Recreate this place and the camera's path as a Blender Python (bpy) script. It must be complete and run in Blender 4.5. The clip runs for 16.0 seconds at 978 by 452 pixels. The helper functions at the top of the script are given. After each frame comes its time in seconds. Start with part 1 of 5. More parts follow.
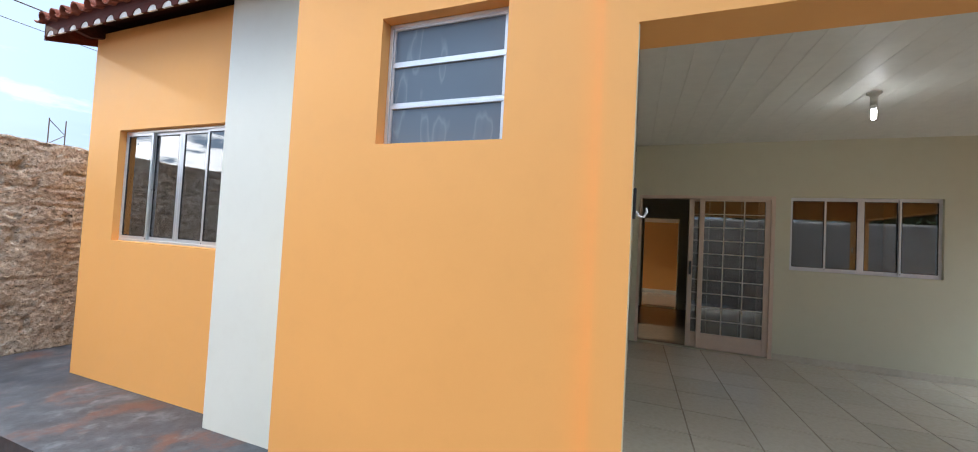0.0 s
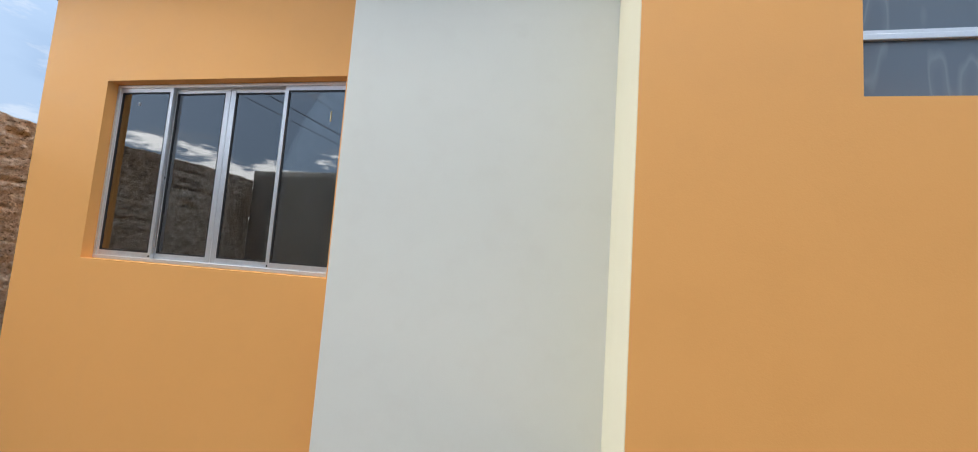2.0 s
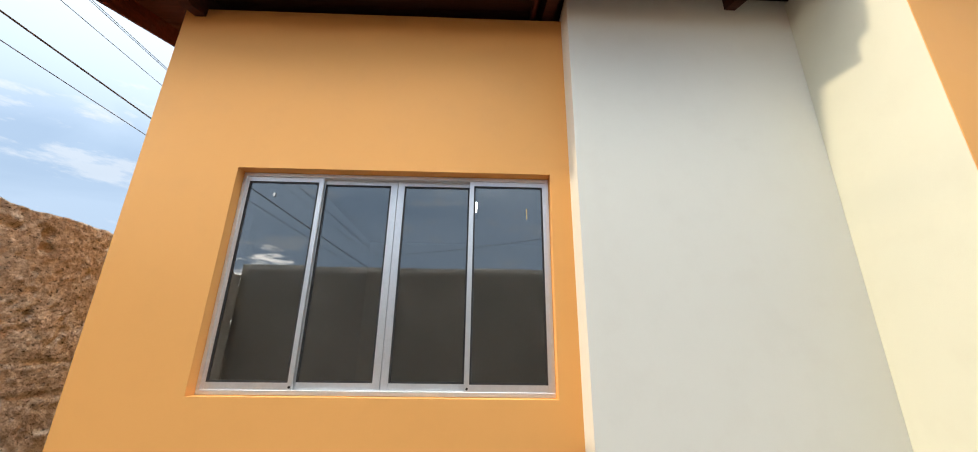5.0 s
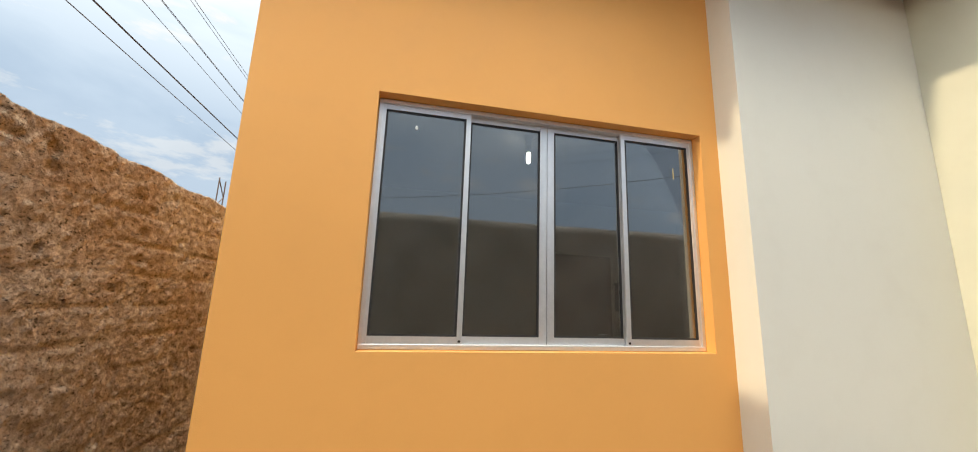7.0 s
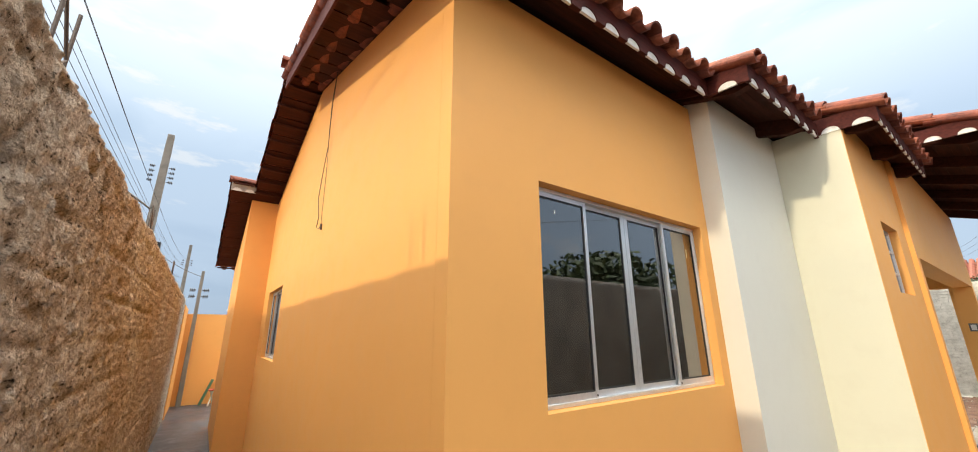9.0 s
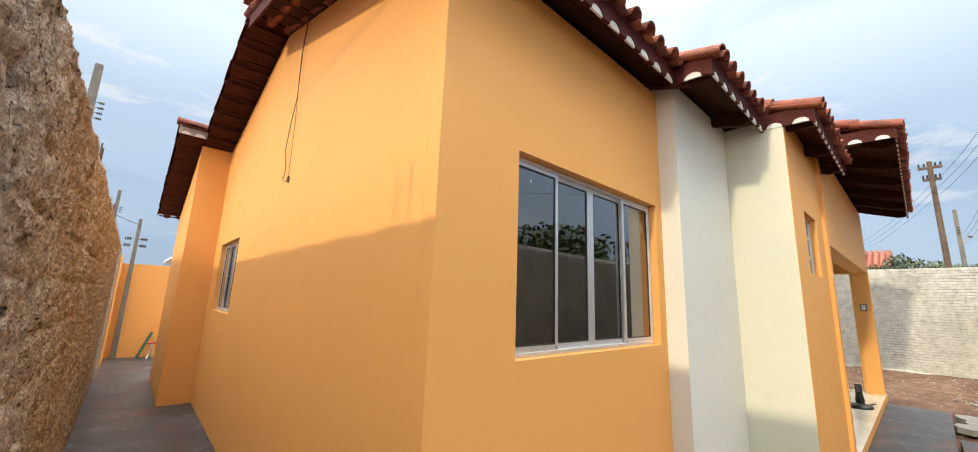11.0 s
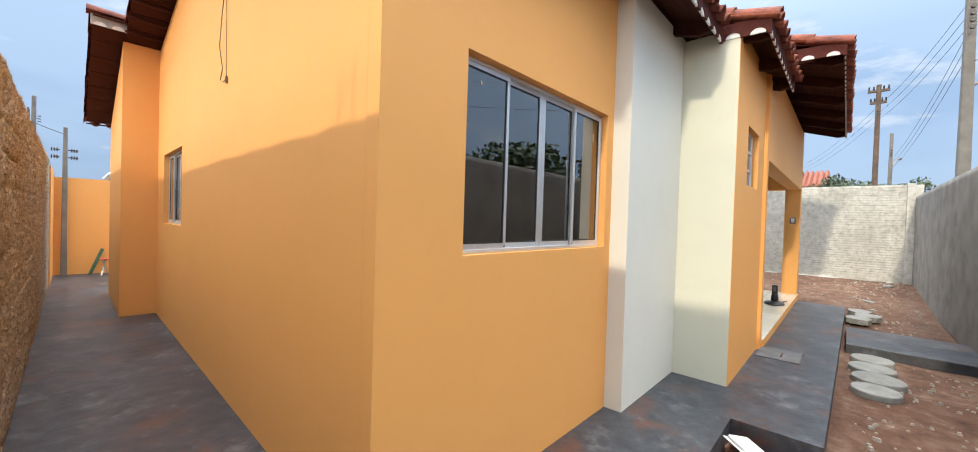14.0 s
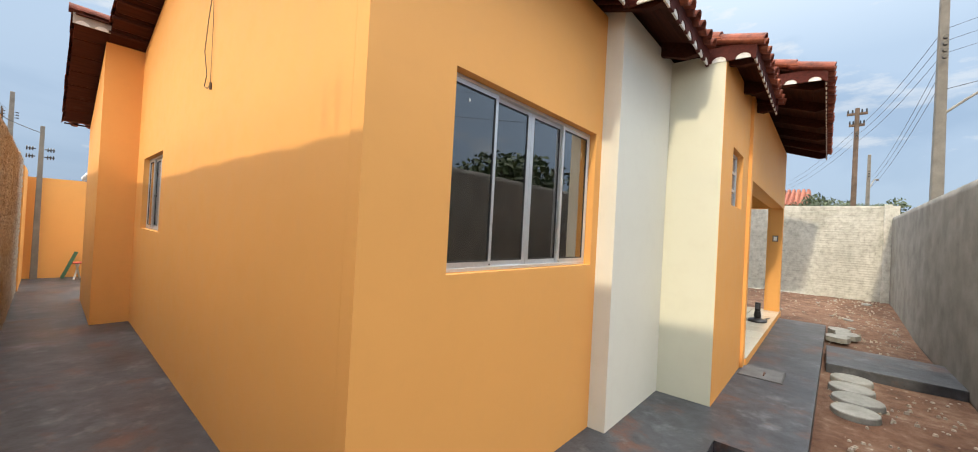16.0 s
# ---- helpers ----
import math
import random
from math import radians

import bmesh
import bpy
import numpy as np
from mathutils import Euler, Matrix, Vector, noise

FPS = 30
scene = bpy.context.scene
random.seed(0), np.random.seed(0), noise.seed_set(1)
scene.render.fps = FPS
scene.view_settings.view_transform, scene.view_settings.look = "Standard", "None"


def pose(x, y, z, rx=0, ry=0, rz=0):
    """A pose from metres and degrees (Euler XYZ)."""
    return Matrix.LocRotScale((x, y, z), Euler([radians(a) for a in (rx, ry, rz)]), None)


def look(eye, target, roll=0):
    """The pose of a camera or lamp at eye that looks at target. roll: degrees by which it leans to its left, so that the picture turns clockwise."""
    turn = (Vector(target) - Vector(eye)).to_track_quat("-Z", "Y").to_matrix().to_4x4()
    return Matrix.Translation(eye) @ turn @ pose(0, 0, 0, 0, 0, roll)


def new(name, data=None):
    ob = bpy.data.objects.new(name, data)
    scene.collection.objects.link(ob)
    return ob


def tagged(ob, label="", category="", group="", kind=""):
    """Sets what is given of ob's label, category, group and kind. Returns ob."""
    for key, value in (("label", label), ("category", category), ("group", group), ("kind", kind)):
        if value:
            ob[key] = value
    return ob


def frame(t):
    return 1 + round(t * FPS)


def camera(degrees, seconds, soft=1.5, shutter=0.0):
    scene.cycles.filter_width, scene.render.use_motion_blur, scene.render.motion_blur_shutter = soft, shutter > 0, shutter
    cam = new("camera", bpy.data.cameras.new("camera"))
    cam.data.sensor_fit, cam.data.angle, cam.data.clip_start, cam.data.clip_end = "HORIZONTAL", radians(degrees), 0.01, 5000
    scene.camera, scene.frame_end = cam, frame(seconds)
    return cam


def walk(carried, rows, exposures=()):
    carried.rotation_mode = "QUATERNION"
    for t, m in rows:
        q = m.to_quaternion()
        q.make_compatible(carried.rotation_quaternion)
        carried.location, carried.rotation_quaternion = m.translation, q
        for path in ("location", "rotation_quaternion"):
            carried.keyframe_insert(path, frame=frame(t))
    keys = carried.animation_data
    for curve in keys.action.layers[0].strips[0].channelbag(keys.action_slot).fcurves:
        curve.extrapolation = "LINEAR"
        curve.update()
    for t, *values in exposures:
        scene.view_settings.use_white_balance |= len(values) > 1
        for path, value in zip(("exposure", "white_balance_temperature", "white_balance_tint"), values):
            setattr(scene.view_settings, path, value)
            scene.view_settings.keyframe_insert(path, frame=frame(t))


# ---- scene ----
cam = camera(103.3, 16.0, soft=1.0)
PATH = [
    (0, (4.617, -2.186, 1.555), (3.915, -0.314, 1.617), 3.1),
    (0.5, (4.083, -2.073, 1.569), (3.385, -0.202, 1.677), 4.2),
    (1, (3.591, -1.989, 1.563), (3.02, -0.076, 1.672), 4.3),
    (1.5, (3.125, -1.867, 1.548), (2.608, 0.062, 1.661), 3.0),
    (2, (2.679, -1.76, 1.496), (2.307, 0.198, 1.665), 4.0),
    (2.5, (2.308, -1.686, 1.611), (2.154, 0.263, 2.031), 4.8),
    (3, (1.965, -1.669, 1.59), (1.928, 0.134, 2.455), 5.1),
    (3.5, (1.671, -1.686, 1.59), (1.797, 0.048, 2.577), 4.1),
    (4, (1.414, -1.744, 1.583), (1.508, 0.078, 2.404), 4.1),
    (4.3, (1.313, -1.755, 1.576), (1.423, 0.101, 2.313), 2.3),
    (4.5, (1.302, -1.763, 1.548), (1.394, 0.096, 2.282), -0.2),
    (4.7, (1.262, -1.78, 1.53), (1.305, 0.095, 2.226), 0.9),
    (6.8, (0.321, -1.578, 1.568), (0.669, 0.354, 1.947), 0.7),
    (7, (0.139, -1.552, 1.539), (0.553, 0.367, 1.922), 1.9),
    (7.5, (-0.309, -1.531, 1.603), (0.247, 0.369, 1.889), 2.3),
    (8, (-0.739, -1.544, 1.648), (0.072, 0.274, 1.842), 3.7),
    (8.5, (-1.039, -1.386, 1.655), (-0.125, 0.359, 1.999), 2.2),
    (8.7, (-1.144, -1.291, 1.673), (-0.108, 0.336, 2.203), 0.1),
    (10.8, (-1.401, -1.333, 1.638), (-0.106, 0.115, 2.115), 0.1),
    (11, (-1.396, -1.313, 1.622), (-0.078, 0.145, 1.996), 2.0),
    (11.5, (-1.388, -1.28, 1.557), (-0.117, 0.264, 1.569), 1.3),
    (12, (-1.399, -1.263, 1.53), (-0.397, 0.463, 1.404), 3.2),
    (12.5, (-1.408, -1.299, 1.512), (-0.428, 0.436, 1.339), 3.2),
    (13, (-1.384, -1.344, 1.505), (-0.226, 0.277, 1.331), 2.7),
    (13.5, (-1.375, -1.401, 1.516), (0.008, 0.039, 1.403), 2.3),
    (14, (-1.366, -1.425, 1.529), (0.102, -0.068, 1.497), 1.8),
    (14.5, (-1.371, -1.435, 1.562), (0.115, -0.1, 1.647), 1.9),
    (15, (-1.377, -1.455, 1.616), (0.146, -0.198, 1.936), 0.3),
    (15.5, (-1.376, -1.466, 1.657), (0.146, -0.223, 2.031), -0.7),
    (16, (-1.332, -1.418, 1.58), (0.173, -0.102, 1.598), 3.1),
]
walk(cam, [(t, look(eye, target, roll)) for t, eye, target, roll in PATH],
     exposures=[(0, 1.64, 6000, 10), (0.5, 1.5, 6000, 10), (1.5, 1.25, 6200, 10), (2.5, 1.13, 6300, 10), (3.3, 1.28, 6500, 10), (4, 1.46, 6600, 10), (4.7, 1.42, 6800, 10), (7, 1.32, 7600, 10), (8.5, 1.36, 7300, 10), (11, 1.3, 7100, 10), (12.5, 1.38, 6500, 10), (13.5, 1.36, 6400, 10), (14.5, 1.3, 6600, 10), (15.5, 1.2, 7000, 10), (16, 1.25, 7000, 10)])

# ---- exposure, sky, sun ----
world = bpy.data.worlds.new("sky")
scene.world = world
world.use_nodes = True
wn, wl = world.node_tree.nodes, world.node_tree.links
wn.clear()
SUN_EL, SUN_AZ = 20.0, 3.2          # height above the horizon; degrees that the sun stands in front of the -x axis
sky = wn.new("ShaderNodeTexSky")
sky.sky_type, sky.sun_disc = "NISHITA", False
sky.sun_elevation, sky.sun_rotation = radians(SUN_EL), radians(270 - SUN_AZ)
sky.air_density, sky.dust_density, sky.ozone_density = 1.0, 1.5, 1.5
bg = wn.new("ShaderNodeBackground")
bg.inputs["Strength"].default_value = 0.06
wl.new(sky.outputs[0], bg.inputs[0])
# broken cloud cover: paler and brighter overhead, blue-grey towards the horizon
tc = wn.new("ShaderNodeTexCoord")
sep = wn.new("ShaderNodeSeparateXYZ")
wl.new(tc.outputs["Generated"], sep.inputs[0])
rise = wn.new("ShaderNodeValToRGB")
stops = [(0.0, (0.18, 0.24, 0.33)), (0.35, (0.235, 0.31, 0.415)), (0.6, (0.46, 0.54, 0.63)), (0.76, (1.9, 1.95, 2.0)), (0.88, (3.8, 3.8, 3.75)), (1.0, (4.6, 4.6, 4.5))]
while len(rise.color_ramp.elements) < len(stops):
    rise.color_ramp.elements.new(0.5)
for e, (p, c) in zip(rise.color_ramp.elements, stops):
    e.position, e.color = p, (*c, 1)
wl.new(sep.outputs[2], rise.inputs[0])
wmap = wn.new("ShaderNodeMapping")
wmap.inputs["Scale"].default_value = (1.0, 1.0, 2.6)
wl.new(tc.outputs["Generated"], wmap.inputs[0])
wnoise = wn.new("ShaderNodeTexNoise")
wnoise.inputs["Scale"].default_value, wnoise.inputs["Detail"].default_value = 2.3, 7.0
wnoise.inputs["Distortion"].default_value = 0.4
wl.new(wmap.outputs[0], wnoise.inputs["Vector"])
wr = wn.new("ShaderNodeValToRGB")
for e, (p, c) in zip([*wr.color_ramp.elements, wr.color_ramp.elements.new(0.5)],
                     [(0.34, (0.76, 0.82, 0.88)), (0.72, (1.2, 1.18, 1.14)), (0.5, (0.96, 0.98, 1.0))]):
    e.position, e.color = p, (*c, 1)
wl.new(wnoise.outputs[0], wr.inputs[0])
wm = wn.new("ShaderNodeMix")
wm.data_type, wm.blend_type = "RGBA", "MULTIPLY"
wm.inputs[0].default_value = 1.0
wl.new(rise.outputs[0], wm.inputs[6])
wl.new(wr.outputs[0], wm.inputs[7])
# a belt of small bright cumulus low in the sky
cmap = wn.new("ShaderNodeMapping")
cmap.inputs["Scale"].default_value = (1.0, 1.0, 3.4)
wl.new(tc.outputs["Generated"], cmap.inputs[0])
cn = wn.new("ShaderNodeTexNoise")
cn.inputs["Scale"].default_value, cn.inputs["Detail"].default_value, cn.inputs["Roughness"].default_value = 5.5, 8.0, 0.62
wl.new(cmap.outputs[0], cn.inputs["Vector"])
cr = wn.new("ShaderNodeValToRGB")
for e, (p, c) in zip(cr.color_ramp.elements, [(0.56, (0, 0, 0)), (0.64, (1, 1, 1))]):
    e.position, e.color = p, (*c, 1)
wl.new(cn.outputs[0], cr.inputs[0])
belt = wn.new("ShaderNodeValToRGB")
for e, (p, c) in zip([*belt.color_ramp.elements, belt.color_ramp.elements.new(0.2), belt.color_ramp.elements.new(0.3)],
                     [(0.02, (0, 0, 0)), (0.42, (0, 0, 0)), (0.12, (0.4, 0.4, 0.4)), (0.26, (0.3, 0.3, 0.3))]):
    e.position, e.color = p, (*c, 1)
wl.new(sep.outputs[2], belt.inputs[0])
cm = wn.new("ShaderNodeMath")
cm.operation = "MULTIPLY"
wl.new(cr.outputs[0], cm.inputs[0])
wl.new(belt.outputs[0], cm.inputs[1])
wm2 = wn.new("ShaderNodeMix")
wm2.data_type = "RGBA"
wm2.inputs[7].default_value = (0.44, 0.45, 0.46, 1)
wl.new(cm.outputs[0], wm2.inputs[0])
wl.new(wm.outputs[2], wm2.inputs[6])
# one sunlit bank of cumulus low across the street, solid below and ragged above
bank = wn.new("ShaderNodeVectorMath")
bank.operation = "DOT_PRODUCT"
bank.inputs[1].default_value = Vector((-0.74, -0.65, 0.17)).normalized()
wl.new(tc.outputs["Generated"], bank.inputs[0])
near = wn.new("ShaderNodeMapRange")
near.interpolation_type = "SMOOTHSTEP"
for k, v in zip(("From Min", "From Max"), (0.88, 0.96)):
    near.inputs[k].default_value = v
wl.new(bank.outputs["Value"], near.inputs["Value"])
puffs = wn.new("ShaderNodeTexNoise")
puffs.inputs["Scale"].default_value, puffs.inputs["Detail"].default_value, puffs.inputs["Roughness"].default_value = 9.0, 8.0, 0.6
wl.new(cmap.outputs[0], puffs.inputs["Vector"])
body = wn.new("ShaderNodeMath")
body.operation = "MULTIPLY_ADD"
body.inputs[1].default_value = -2.8
wl.new(sep.outputs[2], body.inputs[0])
wl.new(puffs.outputs[0], body.inputs[2])
edge = wn.new("ShaderNodeMapRange")
edge.interpolation_type = "SMOOTHSTEP"
for k, v in zip(("From Min", "From Max"), (-0.02, 0.08)):
    edge.inputs[k].default_value = v
wl.new(body.outputs[0], edge.inputs["Value"])
solid = wn.new("ShaderNodeMath")
solid.operation = "MULTIPLY"
wl.new(near.outputs[0], solid.inputs[0])
wl.new(edge.outputs[0], solid.inputs[1])
wm3 = wn.new("ShaderNodeMix")
wm3.data_type = "RGBA"
wm3.inputs[7].default_value = (1.5, 1.49, 1.45, 1)
wl.new(solid.outputs[0], wm3.inputs[0])
wl.new(wm2.outputs[2], wm3.inputs[6])
bg2 = wn.new("ShaderNodeBackground")
bg2.inputs["Strength"].default_value = 1.0
wl.new(wm3.outputs[2], bg2.inputs[0])
wmix = wn.new("ShaderNodeMixShader")
wmix.inputs[0].default_value = 0.9
wl.new(bg.outputs[0], wmix.inputs[1])
wl.new(bg2.outputs[0], wmix.inputs[2])
wo = wn.new("ShaderNodeOutputWorld")
wl.new(wmix.outputs[0], wo.inputs[0])

sun = new("sun", bpy.data.lights.new("sun", "SUN"))
sun.data.energy, sun.data.angle, sun.data.color = 0.88, radians(1.8), (1.0, 0.88, 0.66)
ca, ce = radians(SUN_AZ), radians(SUN_EL)
sun.matrix_world = look((-math.cos(ca) * 30, -math.sin(ca) * 30, math.tan(ce) * 30), (0, 0, 0))


# ---- materials ----
def nodes_of(name):
    m = bpy.data.materials.new(name)
    m.use_nodes = True
    nt = m.node_tree
    return m, nt, nt.nodes["Principled BSDF"]


def noise_of(nt, scale, detail=4.0, rough=0.55, src=None):
    n = nt.nodes.new("ShaderNodeTexNoise")
    n.inputs["Scale"].default_value = scale
    n.inputs["Detail"].default_value = detail
    n.inputs["Roughness"].default_value = rough
    if src is None:
        g = nt.nodes.new("ShaderNodeNewGeometry")
        src = g.outputs["Position"]
    nt.links.new(src, n.inputs["Vector"])
    return n


def ramp_of(nt, src, stops):
    r = nt.nodes.new("ShaderNodeValToRGB")
    while len(r.color_ramp.elements) < len(stops):
        r.color_ramp.elements.new(0.5)
    for e, (p, c) in zip(r.color_ramp.elements, stops):
        e.position, e.color = p, (*c, 1)
    nt.links.new(src, r.inputs[0])
    return r


def mixed(nt, a, b, fac, kind="MIX"):
    m = nt.nodes.new("ShaderNodeMix")
    m.data_type, m.blend_type = "RGBA", kind
    for sock, v in ((m.inputs[0], fac), (m.inputs[6], a), (m.inputs[7], b)):
        if isinstance(v, (int, float)):
            sock.default_value = v
        elif isinstance(v, tuple):
            sock.default_value = (*v, 1)
        else:
            nt.links.new(v, sock)
    return m.outputs[2]


def bumped(nt, bsdf, height, strength, dist, before=None):
    b = nt.nodes.new("ShaderNodeBump")
    b.inputs["Strength"].default_value, b.inputs["Distance"].default_value = strength, dist
    nt.links.new(height, b.inputs["Height"])
    if before:
        nt.links.new(before, b.inputs["Normal"])
    nt.links.new(b.outputs[0], bsdf.inputs["Normal"])
    return b.outputs[0]


def shade(c, f):
    return tuple(min(1, v * f) for v in c)


def plain(name, color, rough=0.6, metal=0.0, vary=0.08, scale=9.0, fine=120.0, bump=0.15, dist=0.002, spec=0.5):
    """A surface of one colour with blotches, grain and fine relief."""
    m, nt, b = nodes_of(name)
    big, small = noise_of(nt, scale), noise_of(nt, fine, 3)
    r = ramp_of(nt, big.outputs[0], [(0.3, shade(color, 1 - vary)), (0.7, shade(color, 1 + vary))])
    r2 = ramp_of(nt, small.outputs[0], [(0.35, (1 - vary * 0.7,) * 3), (0.65, (1, 1, 1))])
    nt.links.new(mixed(nt, r.outputs[0], r2.outputs[0], 1.0, "MULTIPLY"), b.inputs["Base Color"])
    b.inputs["Roughness"].default_value, b.inputs["Metallic"].default_value = rough, metal
    b.inputs["Specular IOR Level"].default_value = spec
    if bump:
        bumped(nt, b, small.outputs[0], bump, dist)
    return m


def wall_paint(name, color, stain=(0.75, 0.7, 0.66), rough=0.62):
    """Satin paint on trowelled render: roller grain, broad trowel waves, faint scuffs."""
    m, nt, b = nodes_of(name)
    broad, mid, fine = noise_of(nt, 0.9, 3), noise_of(nt, 6.0, 5, 0.6), noise_of(nt, 260.0, 2)
    r = ramp_of(nt, broad.outputs[0], [(0.3, shade(color, 0.98)), (0.7, shade(color, 1.02))])
    r2 = ramp_of(nt, mid.outputs[0], [(0.28, (0.975, 0.97, 0.965)), (0.5, (1, 1, 1))])
    c = mixed(nt, r.outputs[0], r2.outputs[0], 1.0, "MULTIPLY")
    scuff = noise_of(nt, 2.3, 9, 0.72)
    r3 = ramp_of(nt, scuff.outputs[0], [(0.66, (0, 0, 0)), (0.78, (0.12, 0.12, 0.12))])
    c = mixed(nt, c, mixed(nt, c, stain, 1.0, "MULTIPLY"), r3.outputs[0])
    nt.links.new(c, b.inputs["Base Color"])
    rr = ramp_of(nt, mid.outputs[0], [(0.3, (rough - 0.06,) * 3), (0.7, (rough + 0.08,) * 3)])
    nt.links.new(rr.outputs[0], b.inputs["Roughness"])
    b.inputs["Specular IOR Level"].default_value = 0.35
    n1 = bumped(nt, b, broad.outputs[0], 0.25, 0.02)
    n2 = bumped(nt, b, mid.outputs[0], 0.12, 0.006, n1)
    bumped(nt, b, fine.outputs[0], 0.25, 0.0012, n2)
    return m


ORANGE = wall_paint("orange_paint", (0.82, 0.398, 0.118), stain=(0.8, 0.78, 0.8))
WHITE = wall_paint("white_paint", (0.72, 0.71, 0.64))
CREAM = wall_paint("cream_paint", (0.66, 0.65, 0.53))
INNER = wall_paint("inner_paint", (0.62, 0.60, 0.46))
CEIL = plain("ceiling_lining", (0.72, 0.71, 0.66), 0.5, vary=0.03)
ALU = plain("brushed_aluminium", (0.72, 0.73, 0.75), 0.38, 0.75, vary=0.04, scale=30, bump=0.05)
RUBBER = plain("black_rubber", (0.02, 0.02, 0.022), 0.6)
PLASTIC_W = plain("white_plastic", (0.78, 0.78, 0.76), 0.4, bump=0.0)
PLASTIC_K = plain("black_plastic", (0.015, 0.015, 0.016), 0.42, bump=0.05)
STEEL_PAINT = plain("pinkish_cream_enamel", (0.66, 0.52, 0.42), 0.42, vary=0.05)
CERAMIC = plain("ceramic", (0.75, 0.73, 0.68), 0.25)


def concrete_floor():
    m, nt, b = nodes_of("grey_screed")
    big, mid, fine = noise_of(nt, 0.8, 6, 0.6), noise_of(nt, 7, 6, 0.65), noise_of(nt, 90, 3)
    r = ramp_of(nt, mid.outputs[0], [(0.3, (0.024, 0.027, 0.033)), (0.5, (0.042, 0.047, 0.058)), (0.62, (0.057, 0.063, 0.076)), (0.75, (0.12, 0.125, 0.138))])
    dirt = noise_of(nt, 1.7, 8, 0.68)
    d = ramp_of(nt, dirt.outputs[0], [(0.545, (0, 0, 0)), (0.64, (0.75, 0.75, 0.75))])
    c = mixed(nt, r.outputs[0], (0.105, 0.040, 0.022), d.outputs[0])
    r2 = ramp_of(nt, big.outputs[0], [(0.35, (0.7, 0.72, 0.75)), (0.62, (1.1, 1.08, 1.05))])
    c = mixed(nt, c, r2.outputs[0], 1.0, "MULTIPLY")
    dust = noise_of(nt, 2.6, 9, 0.7)
    dr = ramp_of(nt, dust.outputs[0], [(0.55, (0, 0, 0)), (0.70, (0.85, 0.85, 0.85))])
    c = mixed(nt, c, (0.15, 0.158, 0.172), dr.outputs[0])
    speck = noise_of(nt, 38, 2, 0.5)
    sr = ramp_of(nt, speck.outputs[0], [(0.70, (1, 1, 1)), (0.74, (0.35, 0.33, 0.32))])
    nt.links.new(mixed(nt, c, sr.outputs[0], 1.0, "MULTIPLY"), b.inputs["Base Color"])
    rr = ramp_of(nt, big.outputs[0], [(0.35, (0.32,) * 3), (0.6, (0.56,) * 3)])
    nt.links.new(rr.outputs[0], b.inputs["Roughness"])
    n1 = bumped(nt, b, mid.outputs[0], 0.35, 0.012)
    bumped(nt, b, fine.outputs[0], 0.4, 0.003, n1)
    return m


def rough_plaster():
    m, nt, b = nodes_of("rough_cast_plaster")
    big, mid, fine, grit = noise_of(nt, 0.9, 6, 0.6), noise_of(nt, 16, 8, 0.72), noise_of(nt, 62, 6, 0.7), noise_of(nt, 210, 3, 0.7)
    r = ramp_of(nt, mid.outputs[0], [(0.34, (0.30, 0.257, 0.212)), (0.47, (0.44, 0.39, 0.33)), (0.64, (0.62, 0.58, 0.52))])
    r2 = ramp_of(nt, big.outputs[0], [(0.36, (0.88, 0.77, 0.66)), (0.6, (1.05, 1.06, 1.06))])
    c = mixed(nt, r.outputs[0], r2.outputs[0], 1.0, "MULTIPLY")
    f = ramp_of(nt, fine.outputs[0], [(0.33, (0.42, 0.39, 0.37)), (0.41, (0.92, 0.91, 0.90)), (0.60, (1.10, 1.10, 1.10))])
    c = mixed(nt, c, f.outputs[0], 1.0, "MULTIPLY")
    # torn pits, longer along the courses than up them; their shade darkens the colour
    g = nt.nodes.new("ShaderNodeNewGeometry")
    mp = nt.nodes.new("ShaderNodeMapping")
    mp.inputs["Scale"].default_value = (1.0, 1.0, 1.9)
    nt.links.new(g.outputs["Position"], mp.inputs[0])
    pit = noise_of(nt, 33, 7, 0.72, mp.outputs[0])
    pr = ramp_of(nt, pit.outputs[0], [(0.35, (0.06, 0.052, 0.047)), (0.425, (1, 1, 1))])
    c = mixed(nt, c, pr.outputs[0], 1.0, "MULTIPLY")
    nt.links.new(c, b.inputs["Base Color"])
    b.inputs["Roughness"].default_value = 0.95
    b.inputs["Specular IOR Level"].default_value = 0.15
    n0 = bumped(nt, b, pr.outputs[0], 0.8, 0.015)
    n1 = bumped(nt, b, mid.outputs[0], 0.9, 0.018, n0)
    n2 = bumped(nt, b, fine.outputs[0], 1.0, 0.022, n1)
    bumped(nt, b, grit.outputs[0], 0.6, 0.003, n2)
    return m


